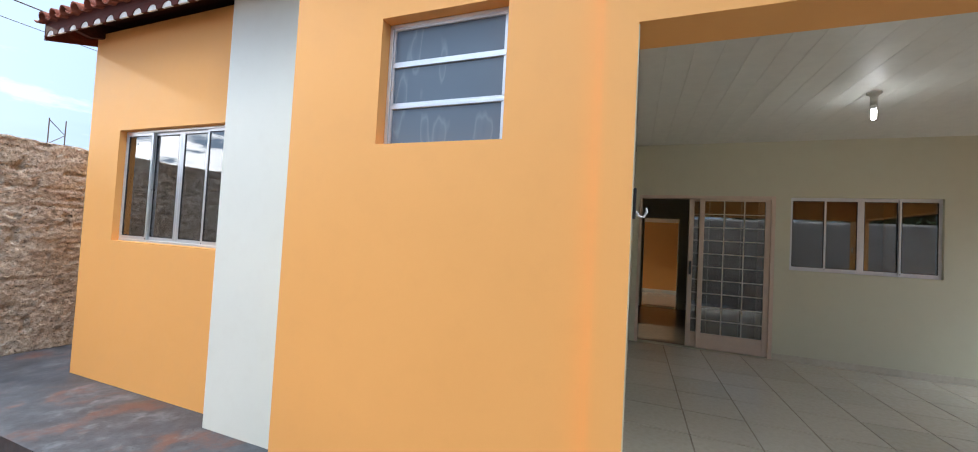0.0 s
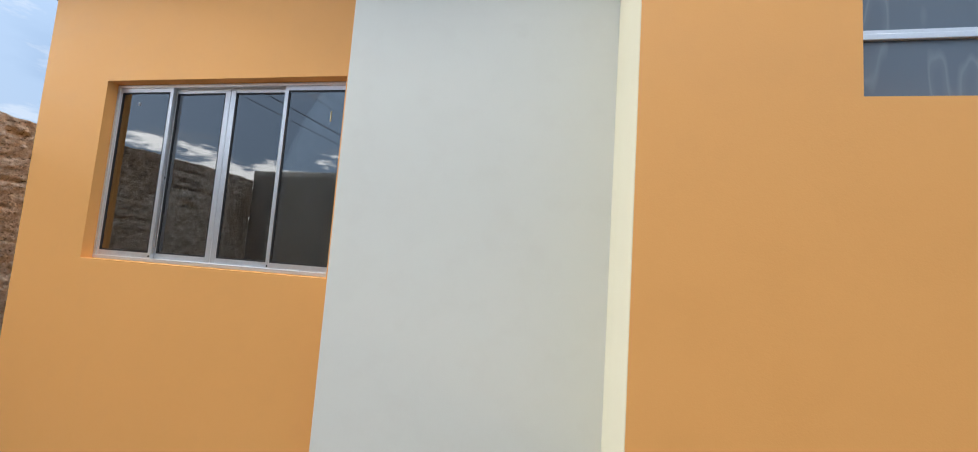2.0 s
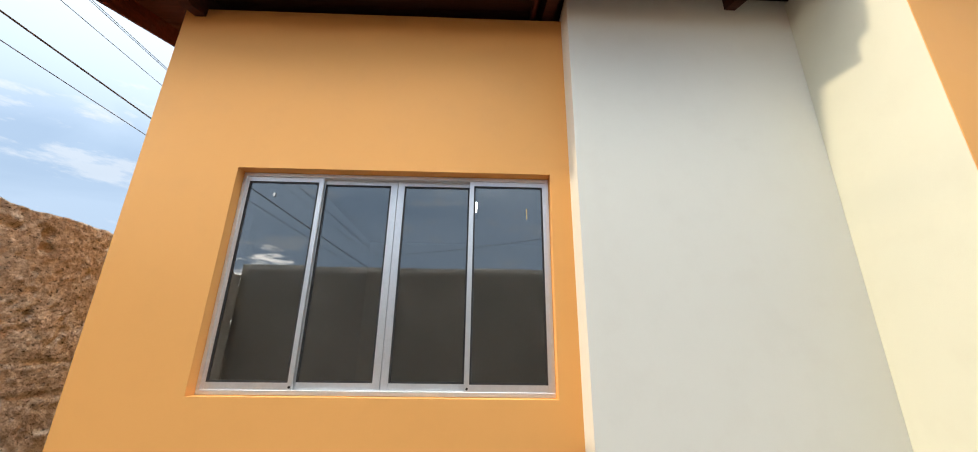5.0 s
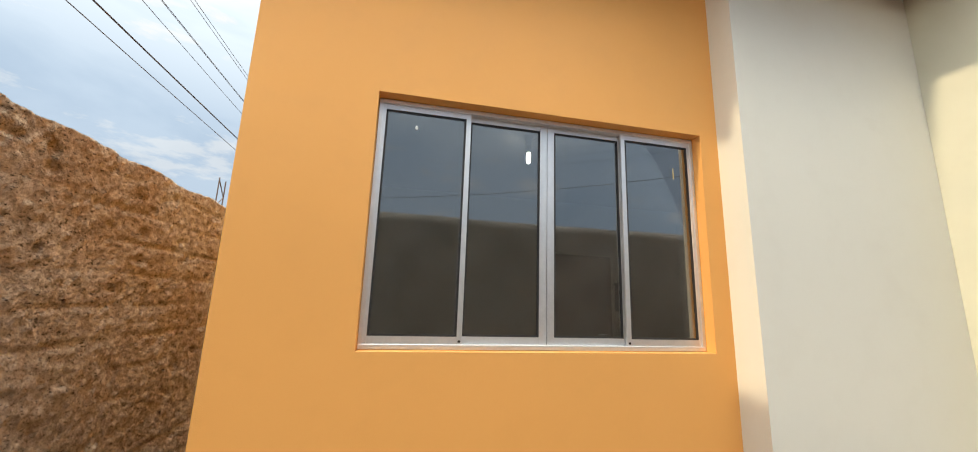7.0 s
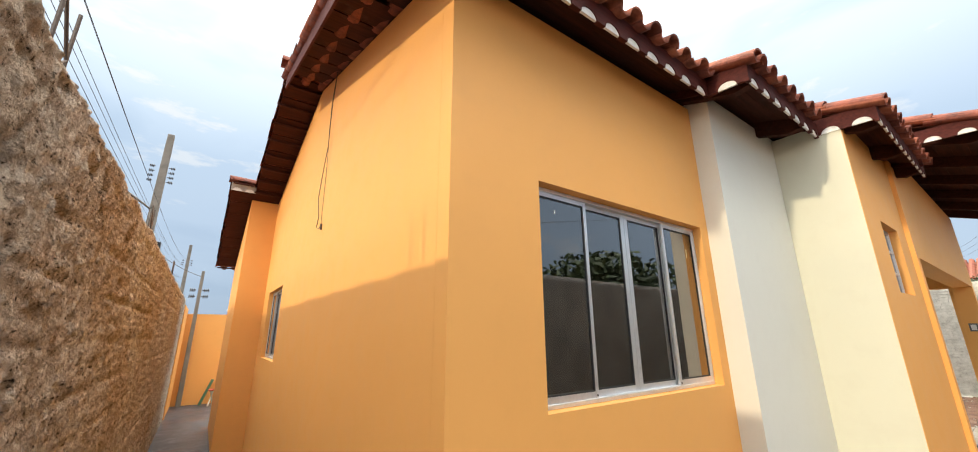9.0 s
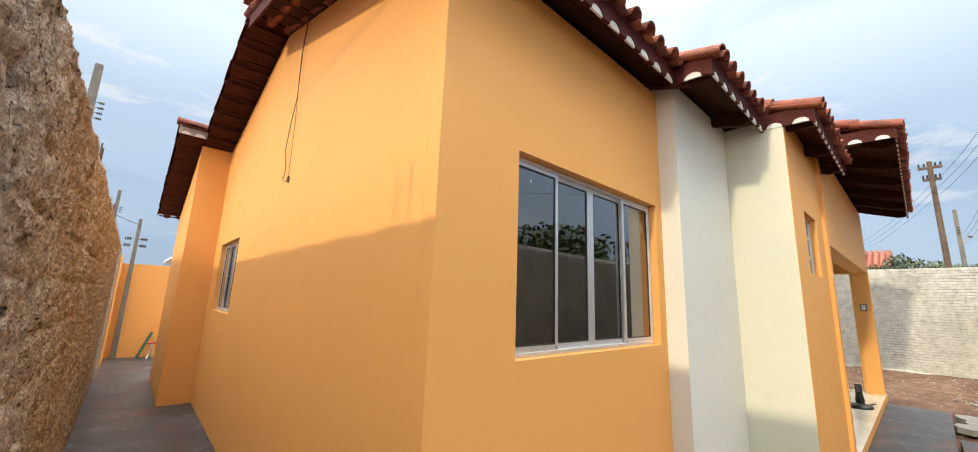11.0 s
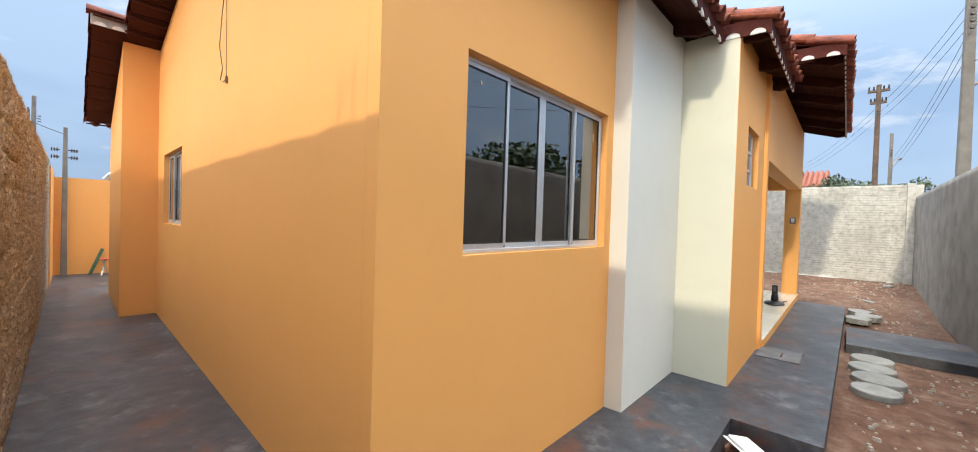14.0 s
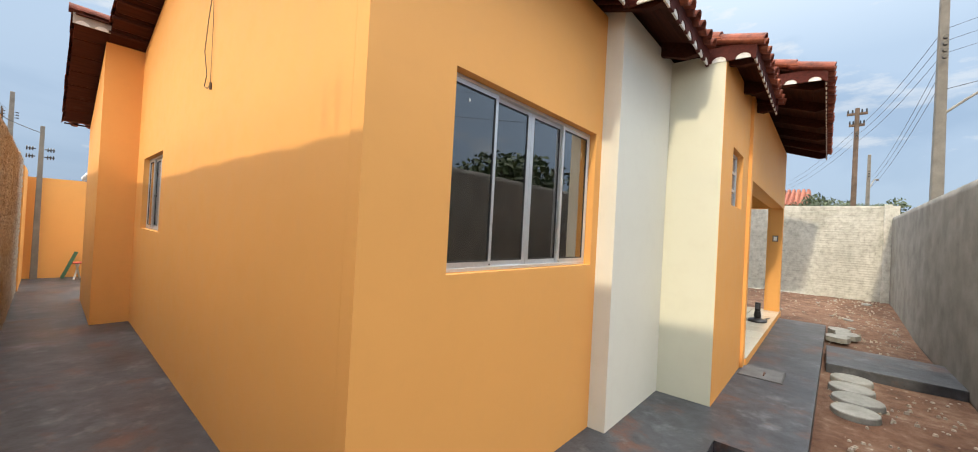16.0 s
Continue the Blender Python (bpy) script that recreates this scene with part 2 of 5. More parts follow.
def earth():
    m, nt, b = nodes_of("red_earth")
    big, mid, fine = noise_of(nt, 0.5, 6, 0.6), noise_of(nt, 5, 7, 0.7), noise_of(nt, 60, 5, 0.7)
    r = ramp_of(nt, mid.outputs[0], [(0.32, (0.055, 0.026, 0.015)), (0.48, (0.11, 0.052, 0.029)), (0.62, (0.155, 0.092, 0.06)), (0.75, (0.30, 0.245, 0.20))])
    r2 = ramp_of(nt, big.outputs[0], [(0.4, (0.75, 0.66, 0.6)), (0.6, (1.2, 1.25, 1.3))])
    nt.links.new(mixed(nt, r.outputs[0], r2.outputs[0], 1.0, "MULTIPLY"), b.inputs["Base Color"])
    b.inputs["Roughness"].default_value = 0.95
    n1 = bumped(nt, b, mid.outputs[0], 0.6, 0.04)
    bumped(nt, b, fine.outputs[0], 0.7, 0.01, n1)
    return m


def clay():
    m, nt, b = nodes_of("clay_tile")
    info = nt.nodes.new("ShaderNodeObjectInfo")
    isl = nt.nodes.new("ShaderNodeNewGeometry")
    mid, fine = noise_of(nt, 9, 6, 0.7), noise_of(nt, 120, 3)
    add = nt.nodes.new("ShaderNodeMath")
    add.operation = "ADD"
    nt.links.new(info.outputs["Random"], add.inputs[0])
    nt.links.new(isl.outputs["Random Per Island"], add.inputs[1])
    fr = nt.nodes.new("ShaderNodeMath")
    fr.operation = "FRACT"
    nt.links.new(add.outputs[0], fr.inputs[0])
    r = ramp_of(nt, fr.outputs[0], [(0.0, (0.17, 0.040, 0.022)), (0.5, (0.27, 0.066, 0.033)), (1.0, (0.36, 0.11, 0.056))])
    s = ramp_of(nt, mid.outputs[0], [(0.36, (0.42, 0.40, 0.40)), (0.58, (1, 1, 1))])
    nt.links.new(mixed(nt, r.outputs[0], s.outputs[0], 1.0, "MULTIPLY"), b.inputs["Base Color"])
    b.inputs["Roughness"].default_value = 0.8
    bumped(nt, b, fine.outputs[0], 0.4, 0.003)
    return m


def dark_wood(name, a, c2, rough=0.55, spec=0.5):
    m, nt, b = nodes_of(name)
    g = nt.nodes.new("ShaderNodeNewGeometry")
    mp = nt.nodes.new("ShaderNodeMapping")
    mp.inputs["Scale"].default_value = (0.6, 6, 9)
    nt.links.new(g.outputs["Position"], mp.inputs[0])
    grain, blot = noise_of(nt, 5, 6, 0.65, mp.outputs[0]), noise_of(nt, 3.2, 7, 0.7)
    r = ramp_of(nt, grain.outputs[0], [(0.3, a), (0.7, c2)])
    w = ramp_of(nt, blot.outputs[0], [(0.58, (0, 0, 0)), (0.75, (0.3, 0.3, 0.3))])
    nt.links.new(mixed(nt, r.outputs[0], (0.15, 0.11, 0.10), w.outputs[0]), b.inputs["Base Color"])
    b.inputs["Roughness"].default_value = rough
    b.inputs["Specular IOR Level"].default_value = spec
    bumped(nt, b, grain.outputs[0], 0.35, 0.004)
    return m


EARTH, CONC, PLASTER, CLAY = earth(), concrete_floor(), rough_plaster(), clay()
FASCIA = dark_wood("oxblood_wood", (0.045, 0.009, 0.007), (0.10, 0.020, 0.014), 0.72, 0.18)
RAFTER = dark_wood("rafter_wood", (0.036, 0.012, 0.009), (0.075, 0.022, 0.014), 0.8, 0.12)
MORTAR = plain("white_mortar", (0.74, 0.73, 0.70), 0.8, vary=0.1, scale=20)


def glass(name, tint=(0.86, 0.9, 0.9), rough=0.0, ior=1.52, boost=0.05):
    m, nt, b = nodes_of(name)
    nt.nodes.remove(b)
    out = nt.nodes["Material Output"]
    tr, gl = nt.nodes.new("ShaderNodeBsdfTransparent"), nt.nodes.new("ShaderNodeBsdfGlossy")
    tr.inputs[0].default_value = (*tint, 1)
    gl.inputs["Roughness"].default_value = rough
    fr = nt.nodes.new("ShaderNodeFresnel")
    fr.inputs[0].default_value = ior
    ad = nt.nodes.new("ShaderNodeMath")
    ad.operation = "MULTIPLY_ADD"
    ad.inputs[1].default_value, ad.inputs[2].default_value = 1.7, boost
    ad.use_clamp = True
    nt.links.new(fr.outputs[0], ad.inputs[0])
    mx = nt.nodes.new("ShaderNodeMixShader")
    nt.links.new(ad.outputs[0], mx.inputs[0])
    nt.links.new(tr.outputs[0], mx.inputs[1])
    nt.links.new(gl.outputs[0], mx.inputs[2])
    nt.links.new(mx.outputs[0], out.inputs[0])
    return m


GLASS = glass("window_glass", (0.56, 0.58, 0.58), boost=0.15)


def glow(name, color, strength):
    m, nt, b = nodes_of(name)
    b.inputs["Emission Color"].default_value, b.inputs["Emission Strength"].default_value = (*color, 1), strength
    return m


def frosted():
    m, nt, b = nodes_of("ribbed_frosted_glass")
    b.inputs["Base Color"].default_value = (0.12, 0.15, 0.185, 1)
    b.inputs["Roughness"].default_value = 0.16
    b.inputs["Specular IOR Level"].default_value = 0.7
    n = noise_of(nt, 180, 3)
    bumped(nt, b, n.outputs[0], 0.12, 0.001)
    # pale, narrow, tilted streaks
    g = nt.nodes.new("ShaderNodeNewGeometry")
    mp = nt.nodes.new("ShaderNodeMapping")
    mp.inputs["Scale"].default_value, mp.inputs["Rotation"].default_value = (5.0, 1.0, 1.3), (0, radians(14), 0)
    nt.links.new(g.outputs["Position"], mp.inputs[0])
    wave = noise_of(nt, 1.9, 2, 0.4, mp.outputs[0])
    w = ramp_of(nt, wave.outputs[0], [(0.56, (0, 0, 0)), (0.60, (0.3, 0.3, 0.3)), (0.62, (0.1, 0.1, 0.1)), (0.68, (0, 0, 0))])
    nt.links.new(mixed(nt, (0.12, 0.15, 0.185), (0.30, 0.33, 0.36), w.outputs[0]), b.inputs["Base Color"])
    return m


FROST = frosted()


# ---- mesh helpers ----
def finish(name, bm, material, smooth=False):
    bmesh.ops.recalc_face_normals(bm, faces=bm.faces)
    me = bpy.data.meshes.new(name)
    bm.to_mesh(me)
    bm.free()
    me.materials.append(material)
    if smooth:
        for p in me.polygons:
            p.use_smooth = True
    return me


def part(name, bm, material, parent=None, label="", smooth=False):
    """Links a bmesh as one mesh object, under a thing or under a part."""
    ob = new(name, finish(name, bm, material, smooth))
    if parent is not None:
        ob.parent = parent
    return tagged(ob, label)


def thing(name, at=(0, 0, 0), label="", category="", group="", kind=""):
    ob = new(name)
    ob.location = at
    ob.empty_display_size = 0.1
    return tagged(ob, label, category, group, kind)


def box(bm, x0, x1, y0, y1, z0, z1, bevel=0.0):
    v = bmesh.ops.create_cube(bm, size=1.0)["verts"]
    for p in v:
        p.co = Vector((x0 + (p.co.x + 0.5) * (x1 - x0), y0 + (p.co.y + 0.5) * (y1 - y0), z0 + (p.co.z + 0.5) * (z1 - z0)))
    if bevel:
        es = list({e for p in v for e in p.link_edges})
        bmesh.ops.bevel(bm, geom=es, offset=bevel, segments=2, affect="EDGES", profile=0.5)
    return bm


def boxed(*a, bevel=0.0):
    return box(bmesh.new(), *a, bevel=bevel)


def tube(bm, pts, radius, sides=8, taper=1.0):
    """A round bar along points."""
    pts = [Vector(p) for p in pts]
    rings = []
    for i, p in enumerate(pts):
        d = (pts[min(i + 1, len(pts) - 1)] - pts[max(i - 1, 0)]).normalized()
        u = d.orthogonal().normalized() if i == 0 else (rings[-1][1] - d * d.dot(rings[-1][1])).normalized()
        w = d.cross(u)
        r = radius * (1 + (taper - 1) * i / max(1, len(pts) - 1))
        rings.append(([bm.verts.new(p + r * (u * math.cos(2 * math.pi * k / sides) + w * math.sin(2 * math.pi * k / sides))) for k in range(sides)], u))
    for (a, _), (b, _) in zip(rings, rings[1:]):
        for k in range(sides):
            bm.faces.new((a[k], a[(k + 1) % sides], b[(k + 1) % sides], b[k]))
    bm.faces.new(rings[0][0][::-1])
    bm.faces.new(rings[-1][0])
    return bm


def lathe(bm, profile, at=(0, 0, 0), sides=20):
    """A turned shape from (radius, height) pairs."""
    at = Vector(at)
    rings = [[bm.verts.new(at + Vector((r * math.cos(2 * math.pi * k / sides), r * math.sin(2 * math.pi * k / sides), h))) for k in range(sides)] for r, h in profile]
    for a, b in zip(rings, rings[1:]):
        for k in range(sides):
            bm.faces.new((a[k], a[(k + 1) % sides], b[(k + 1) % sides], b[k]))
    bm.faces.new(rings[0][::-1])
    bm.faces.new(rings[-1])
    return bm


def prism(bm, poly, axis, a, b):
    """Extrudes a polygon of two coordinates along an axis from a to b."""
    def at(p, t):
        return {"x": (t, p[0], p[1]), "y": (p[0], t, p[1]), "z": (p[0], p[1], t)}[axis]
    va, vb = [bm.verts.new(at(p, a)) for p in poly], [bm.verts.new(at(p, b)) for p in poly]
    bm.faces.new(va)
    bm.faces.new(vb[::-1])
    n = len(poly)
    for i in range(n):
        bm.faces.new((va[i], vb[i], vb[(i + 1) % n], va[(i + 1) % n]))
    return bm


def pierced(bm, axis, u0, u1, z0, z1, t0, t1, holes=()):
    """A wall along x or y, from t0 to t1 thick, with rectangular openings (u0, u1, z0, z1) right through it."""
    us = sorted({u0, u1, *[h[0] for h in holes], *[h[1] for h in holes]})
    zs = sorted({z0, z1, *[h[2] for h in holes], *[h[3] for h in holes]})
    us, zs = [u for u in us if u0 <= u <= u1], [z for z in zs if z0 <= z <= z1]
    vs = {}

    def v(i, j, k):
        if (i, j, k) not in vs:
            t = (t0, t1)[k]
            vs[i, j, k] = bm.verts.new((us[i], t, zs[j]) if axis == "x" else (t, us[i], zs[j]))
        return vs[i, j, k]

    def solid(i, j):
        if not (0 <= i < len(us) - 1 and 0 <= j < len(zs) - 1):
            return False
        cu, cz = (us[i] + us[i + 1]) / 2, (zs[j] + zs[j + 1]) / 2
        return not any(h[0] < cu < h[1] and h[2] < cz < h[3] for h in holes)
    for i in range(len(us) - 1):
        for j in range(len(zs) - 1):
            if not solid(i, j):
                continue
            for k in (0, 1):
                bm.faces.new((v(i, j, k), v(i + 1, j, k), v(i + 1, j + 1, k), v(i, j + 1, k)))
            if not solid(i - 1, j):
                bm.faces.new((v(i, j, 0), v(i, j, 1), v(i, j + 1, 1), v(i, j + 1, 0)))
            if not solid(i + 1, j):
                bm.faces.new((v(i + 1, j, 0), v(i + 1, j, 1), v(i + 1, j + 1, 1), v(i + 1, j + 1, 0)))
            if not solid(i, j - 1):
                bm.faces.new((v(i, j, 0), v(i, j, 1), v(i + 1, j, 1), v(i + 1, j, 0)))
            if not solid(i, j + 1):
                bm.faces.new((v(i, j + 1, 0), v(i, j + 1, 1), v(i + 1, j + 1, 1), v(i + 1, j + 1, 0)))
    return bm


# ---- plan ----
XL = -0.51                     # side wall
W1 = (-0.015, 1.54, 1.342, 2.39)    # bedroom window opening
PX0, PX1, PY = 1.64, 2.87, -0.145   # white panel
BY = -0.64                     # bathroom front
BW = (3.425, 4.075, 1.98, 2.60)
QX0, QX1, QY = 4.48, 4.605, -0.676    # porch pillar and lintel face
CX0, CX1 = 9.30, 9.52          # corner column
LINT = 2.39
PFZ = 0.12                     # porch floor
PB = 4.15                      # porch back wall
SW = (4.17, 5.42, 1.35, 2.265)  # side window
PD = (4.68, 6.43, PFZ, 2.34)   # porch door
PW = (6.60, 8.15, 1.34, 2.33)  # porch window
KX, KY0, KY1 = -0.90, 5.95, 8.15
TH, SKIN = 0.15, 0.10
WZ = 3.38
RY, RZ = 3.1, 4.535             # ridge
SLOPE, BACK = 0.32, 0.24
AX = -1.64                     # alley wall face
FY = -2.75                     # boundary wall behind the walkway
EX = 14.0                      # whitewashed boundary wall
GZ = -0.14                     # earth


def setting(name, bm, material, label, category="wall", smooth=False):
    return tagged(part(name, bm, material, None, "", smooth), label, category, "", "structure")


# ---- ground and paving ----
def ground_sheet():
    xs = [-300, -120, -60, -20, -6] + [-2 + 0.25 * i for i in range(69)] + [20, 40, 80, 160, 400]
    ys = [-300, -100, -40, -12] + [-3 + 0.2 * i for i in range(40)] + [8, 12, 20, 50, 120, 400]
    vs, fs = [], []
    for x in xs:
        for y in ys:
            n = noise.fractal(Vector((x * 1.7, y * 1.7, 0)), 1.0, 2.0, 4) * 0.022
            lift = 0.30 * min(1, max(0, (x - 9.2) / 4.0)) if x < 30 else 0.3
            vs.append((x, y, GZ + n + lift - 0.02))
    h = len(ys)
    for i in range(len(xs) - 1):
        for j in range(h - 1):
            fs.append((i * h + j, i * h + h + j, i * h + h + j + 1, i * h + j + 1))
    me = bpy.data.meshes.new("ground")
    me.from_pydata(vs, [], fs)
    me.materials.append(EARTH)
    for p in me.polygons:
        p.use_smooth = True
    return tagged(new("ground", me), "bare reddish-brown earth littered with pebbles", "ground", "", "structure")


ground_sheet()
bm = bmesh.new()
prism(bm, [(AX, -0.80), (2.20, -0.80), (2.20, -1.36), (9.12, -1.46), (9.12, 0.1), (XL + 0.1, 0.1), (XL + 0.1, KY0 + 0.1), (KX + 0.9, KY0 + 0.1), (KX + 0.9, 11.3), (AX, 11.3)], "z", -0.32, 0.016)
setting("pavement", bm, CONC, "dark grey cement screed walkway round the house", "pavement")
setting("pavement_cross", boxed(5.93, 7.25, FY, -1.47, -0.32, -0.03, bevel=0.006), CONC, "grey cement path crossing the earth yard", "pavement")
setting("pavement_back", boxed(KX + 0.905, 10, 8.15, 11.3, -0.32, PFZ - 0.02), plain("beige_yard_tile", (0.42, 0.36, 0.29), 0.2, vary=0.06), "beige tiled back yard", "pavement")

ROOM = wall_paint("pale_room_paint", (0.78, 0.76, 0.68))

# ---- house walls: painted render outside, cream plaster inside ----
setting("wall_front_bedroom", pierced(bmesh.new(), "x", XL, PX0, 0.0, WZ, 0.0, SKIN, [W1]), ORANGE, "orange painted rendered wall with a window opening")
setting("wall_front_bedroom_lining", pierced(bmesh.new(), "x", XL + TH, PX0 + 0.03, 0.0, 3.1, SKIN, 0.2, [W1]), ROOM, "cream plaster inside the bedroom wall")
setting("wall_front_panel", boxed(PX0, PX1 + 0.15, PY, SKIN - 0.002, 0.0, WZ + 0.05), WHITE, "off-white painted projecting wall panel")
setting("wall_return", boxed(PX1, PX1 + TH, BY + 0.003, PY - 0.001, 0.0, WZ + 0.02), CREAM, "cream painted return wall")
setting("wall_front_bath", pierced(bmesh.new(), "x", PX1 + 0.002, QX0, 0.0, WZ + 0.05, BY, BY + TH, [BW]), ORANGE, "orange painted bathroom wall with a small window opening")
setting("wall_porch_front", pierced(bmesh.new(), "x", QX0, CX1, 0.0, 3.62, QY, QY + 0.22, [(QX1, CX0, 0.0, LINT)]), ORANGE, "orange porch front: pillar, lintel and corner column")
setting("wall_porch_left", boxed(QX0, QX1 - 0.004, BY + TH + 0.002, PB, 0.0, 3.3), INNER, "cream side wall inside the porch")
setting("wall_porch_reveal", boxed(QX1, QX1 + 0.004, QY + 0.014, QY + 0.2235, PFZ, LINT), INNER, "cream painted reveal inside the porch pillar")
setting("column", boxed(CX0 + 0.002, CX1 - 0.002, QY + 0.221, QY + 0.27, 0.0, LINT), ORANGE, "rear face of the orange corner column", "column")
setting("wall_porch_side", boxed(CX0, CX1, QY + 0.222, PB + TH, LINT, 3.5), ORANGE, "orange side lintel of the porch")
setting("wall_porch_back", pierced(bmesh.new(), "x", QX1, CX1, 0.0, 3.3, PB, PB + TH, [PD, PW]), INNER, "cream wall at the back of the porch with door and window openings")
setting("wall_side", pierced(bmesh.new(), "y", SKIN + 0.001, KY0, 0.0, 3.3, XL, XL + SKIN, [SW]), ORANGE, "orange painted side wall with a small window opening")
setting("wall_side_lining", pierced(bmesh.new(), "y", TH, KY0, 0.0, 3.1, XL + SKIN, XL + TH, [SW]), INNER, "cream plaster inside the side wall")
bm = bmesh.new()
prism(bm, [(0.002, 3.3), (KY0, 3.3), (KY0, RZ - BACK * (KY0 - RY) - 0.05), (RY, RZ - 0.09), (0.002, 3.45)], "x", XL + 0.001, XL + SKIN)
setting("wall_side_gable", bm, ORANGE, "orange gable of the side wall")
bm = bmesh.new()
prism(bm, [(KY0, 0.0), (KY1, 0.0), (KY1, 2.95), (KY0, 3.82)], "x", KX, KX + 0.8)
setting("wall_side_block", bm, ORANGE, "orange projecting block at the end of the side wall")
setting("wall_house_back", pierced(bmesh.new(), "x", KX + 0.8, CX1, 0, 3.2, KY1 - TH, KY1, [(4.86, 5.62, PFZ, 2.25)]), INNER, "back wall of the house with an open doorway")
setting("wall_house_right", boxed(CX1 - TH, CX1, PB + TH, KY1 - TH, 0, 3.3), ORANGE, "orange end wall of the house")
setting("wall_partition_bedroom", boxed(3.45, 3.57, 0.202, 1.7, 0, 3.0), ROOM, "pale partition inside the bedroom")
setting("wall_partition_bath", boxed(PX0 + 0.031, QX0, SKIN, 0.2, 0, 3.0), ROOM, "pale wall between bedroom and bathroom")
setting("wall_partition_back", boxed(XL + TH, QX0, 3.6, 3.72, 0, 3.0), INNER, "cream wall at the back of the bedroom")
setting("floor_inside", boxed(XL + TH, CX1 - TH, TH, KY1 - TH, 0.0, PFZ - 0.006), plain("beige_floor_tile", (0.42, 0.36, 0.29), 0.18, vary=0.06), "beige glazed tile floor of the rooms", "floor")
setting("ceiling_rooms", boxed(XL + TH, QX0, SKIN, KY1 - TH, 3.0, 3.04), CEIL, "white ceiling of the rooms", "ceiling")
setting("ceiling_living", boxed(QX0, CX1 - TH, PB + TH, KY1 - TH, 3.0, 3.04), CEIL, "white ceiling of the living room", "ceiling")
bm = bmesh.new()
xs = [QX1 + 0.2 * k for k in range(int((CX0 - QX1) / 0.2) + 1)] + [CX0]
zig = []
for a0, b0 in zip(xs, xs[1:]):
    zig += [(a0, 3.103), (a0 + 0.002, 3.10), (b0 - 0.002, 3.10)]
prism(bm, zig + [(CX0, 3.16), (QX1, 3.16)], "y", QY + 0.222, PB)
setting("ceiling_porch", bm, CEIL, "white tongue-and-groove lining of the porch ceiling", "ceiling")


# slab added over the yard to hide the sky and dim the wall
setting("added_yard_ceiling", boxed(1.6, CX1, KY1 + 0.002, 11.24, 2.34, 2.42), CEIL, "added low ceiling that hides the sky and dims the back yard", "ceiling")
# added strip that blocks the sky above the passage end wall
setting("added_yard_head", boxed(1.6, CX1, 11.251, 11.399, 2.172, 2.42), ORANGE, "added orange strip blocking the sky between yard wall and ceiling")
# unseen wall, added to block light entering at the yard's right end
setting("unseen_yard_end", boxed(CX1 + 0.002, CX1 + 0.15, KY1, 11.4, 0.0, 2.42), ORANGE, "unseen orange wall added to keep light out of the covered yard")
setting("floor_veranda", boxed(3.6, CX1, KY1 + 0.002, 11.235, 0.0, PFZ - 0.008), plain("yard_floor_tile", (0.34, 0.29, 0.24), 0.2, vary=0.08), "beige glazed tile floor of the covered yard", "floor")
setting("baseboard_yard", boxed(3.6, CX1, 11.236, 11.249, PFZ - 0.007, PFZ + 0.1), CEIL, "white skirting along the yard wall", "baseboard")


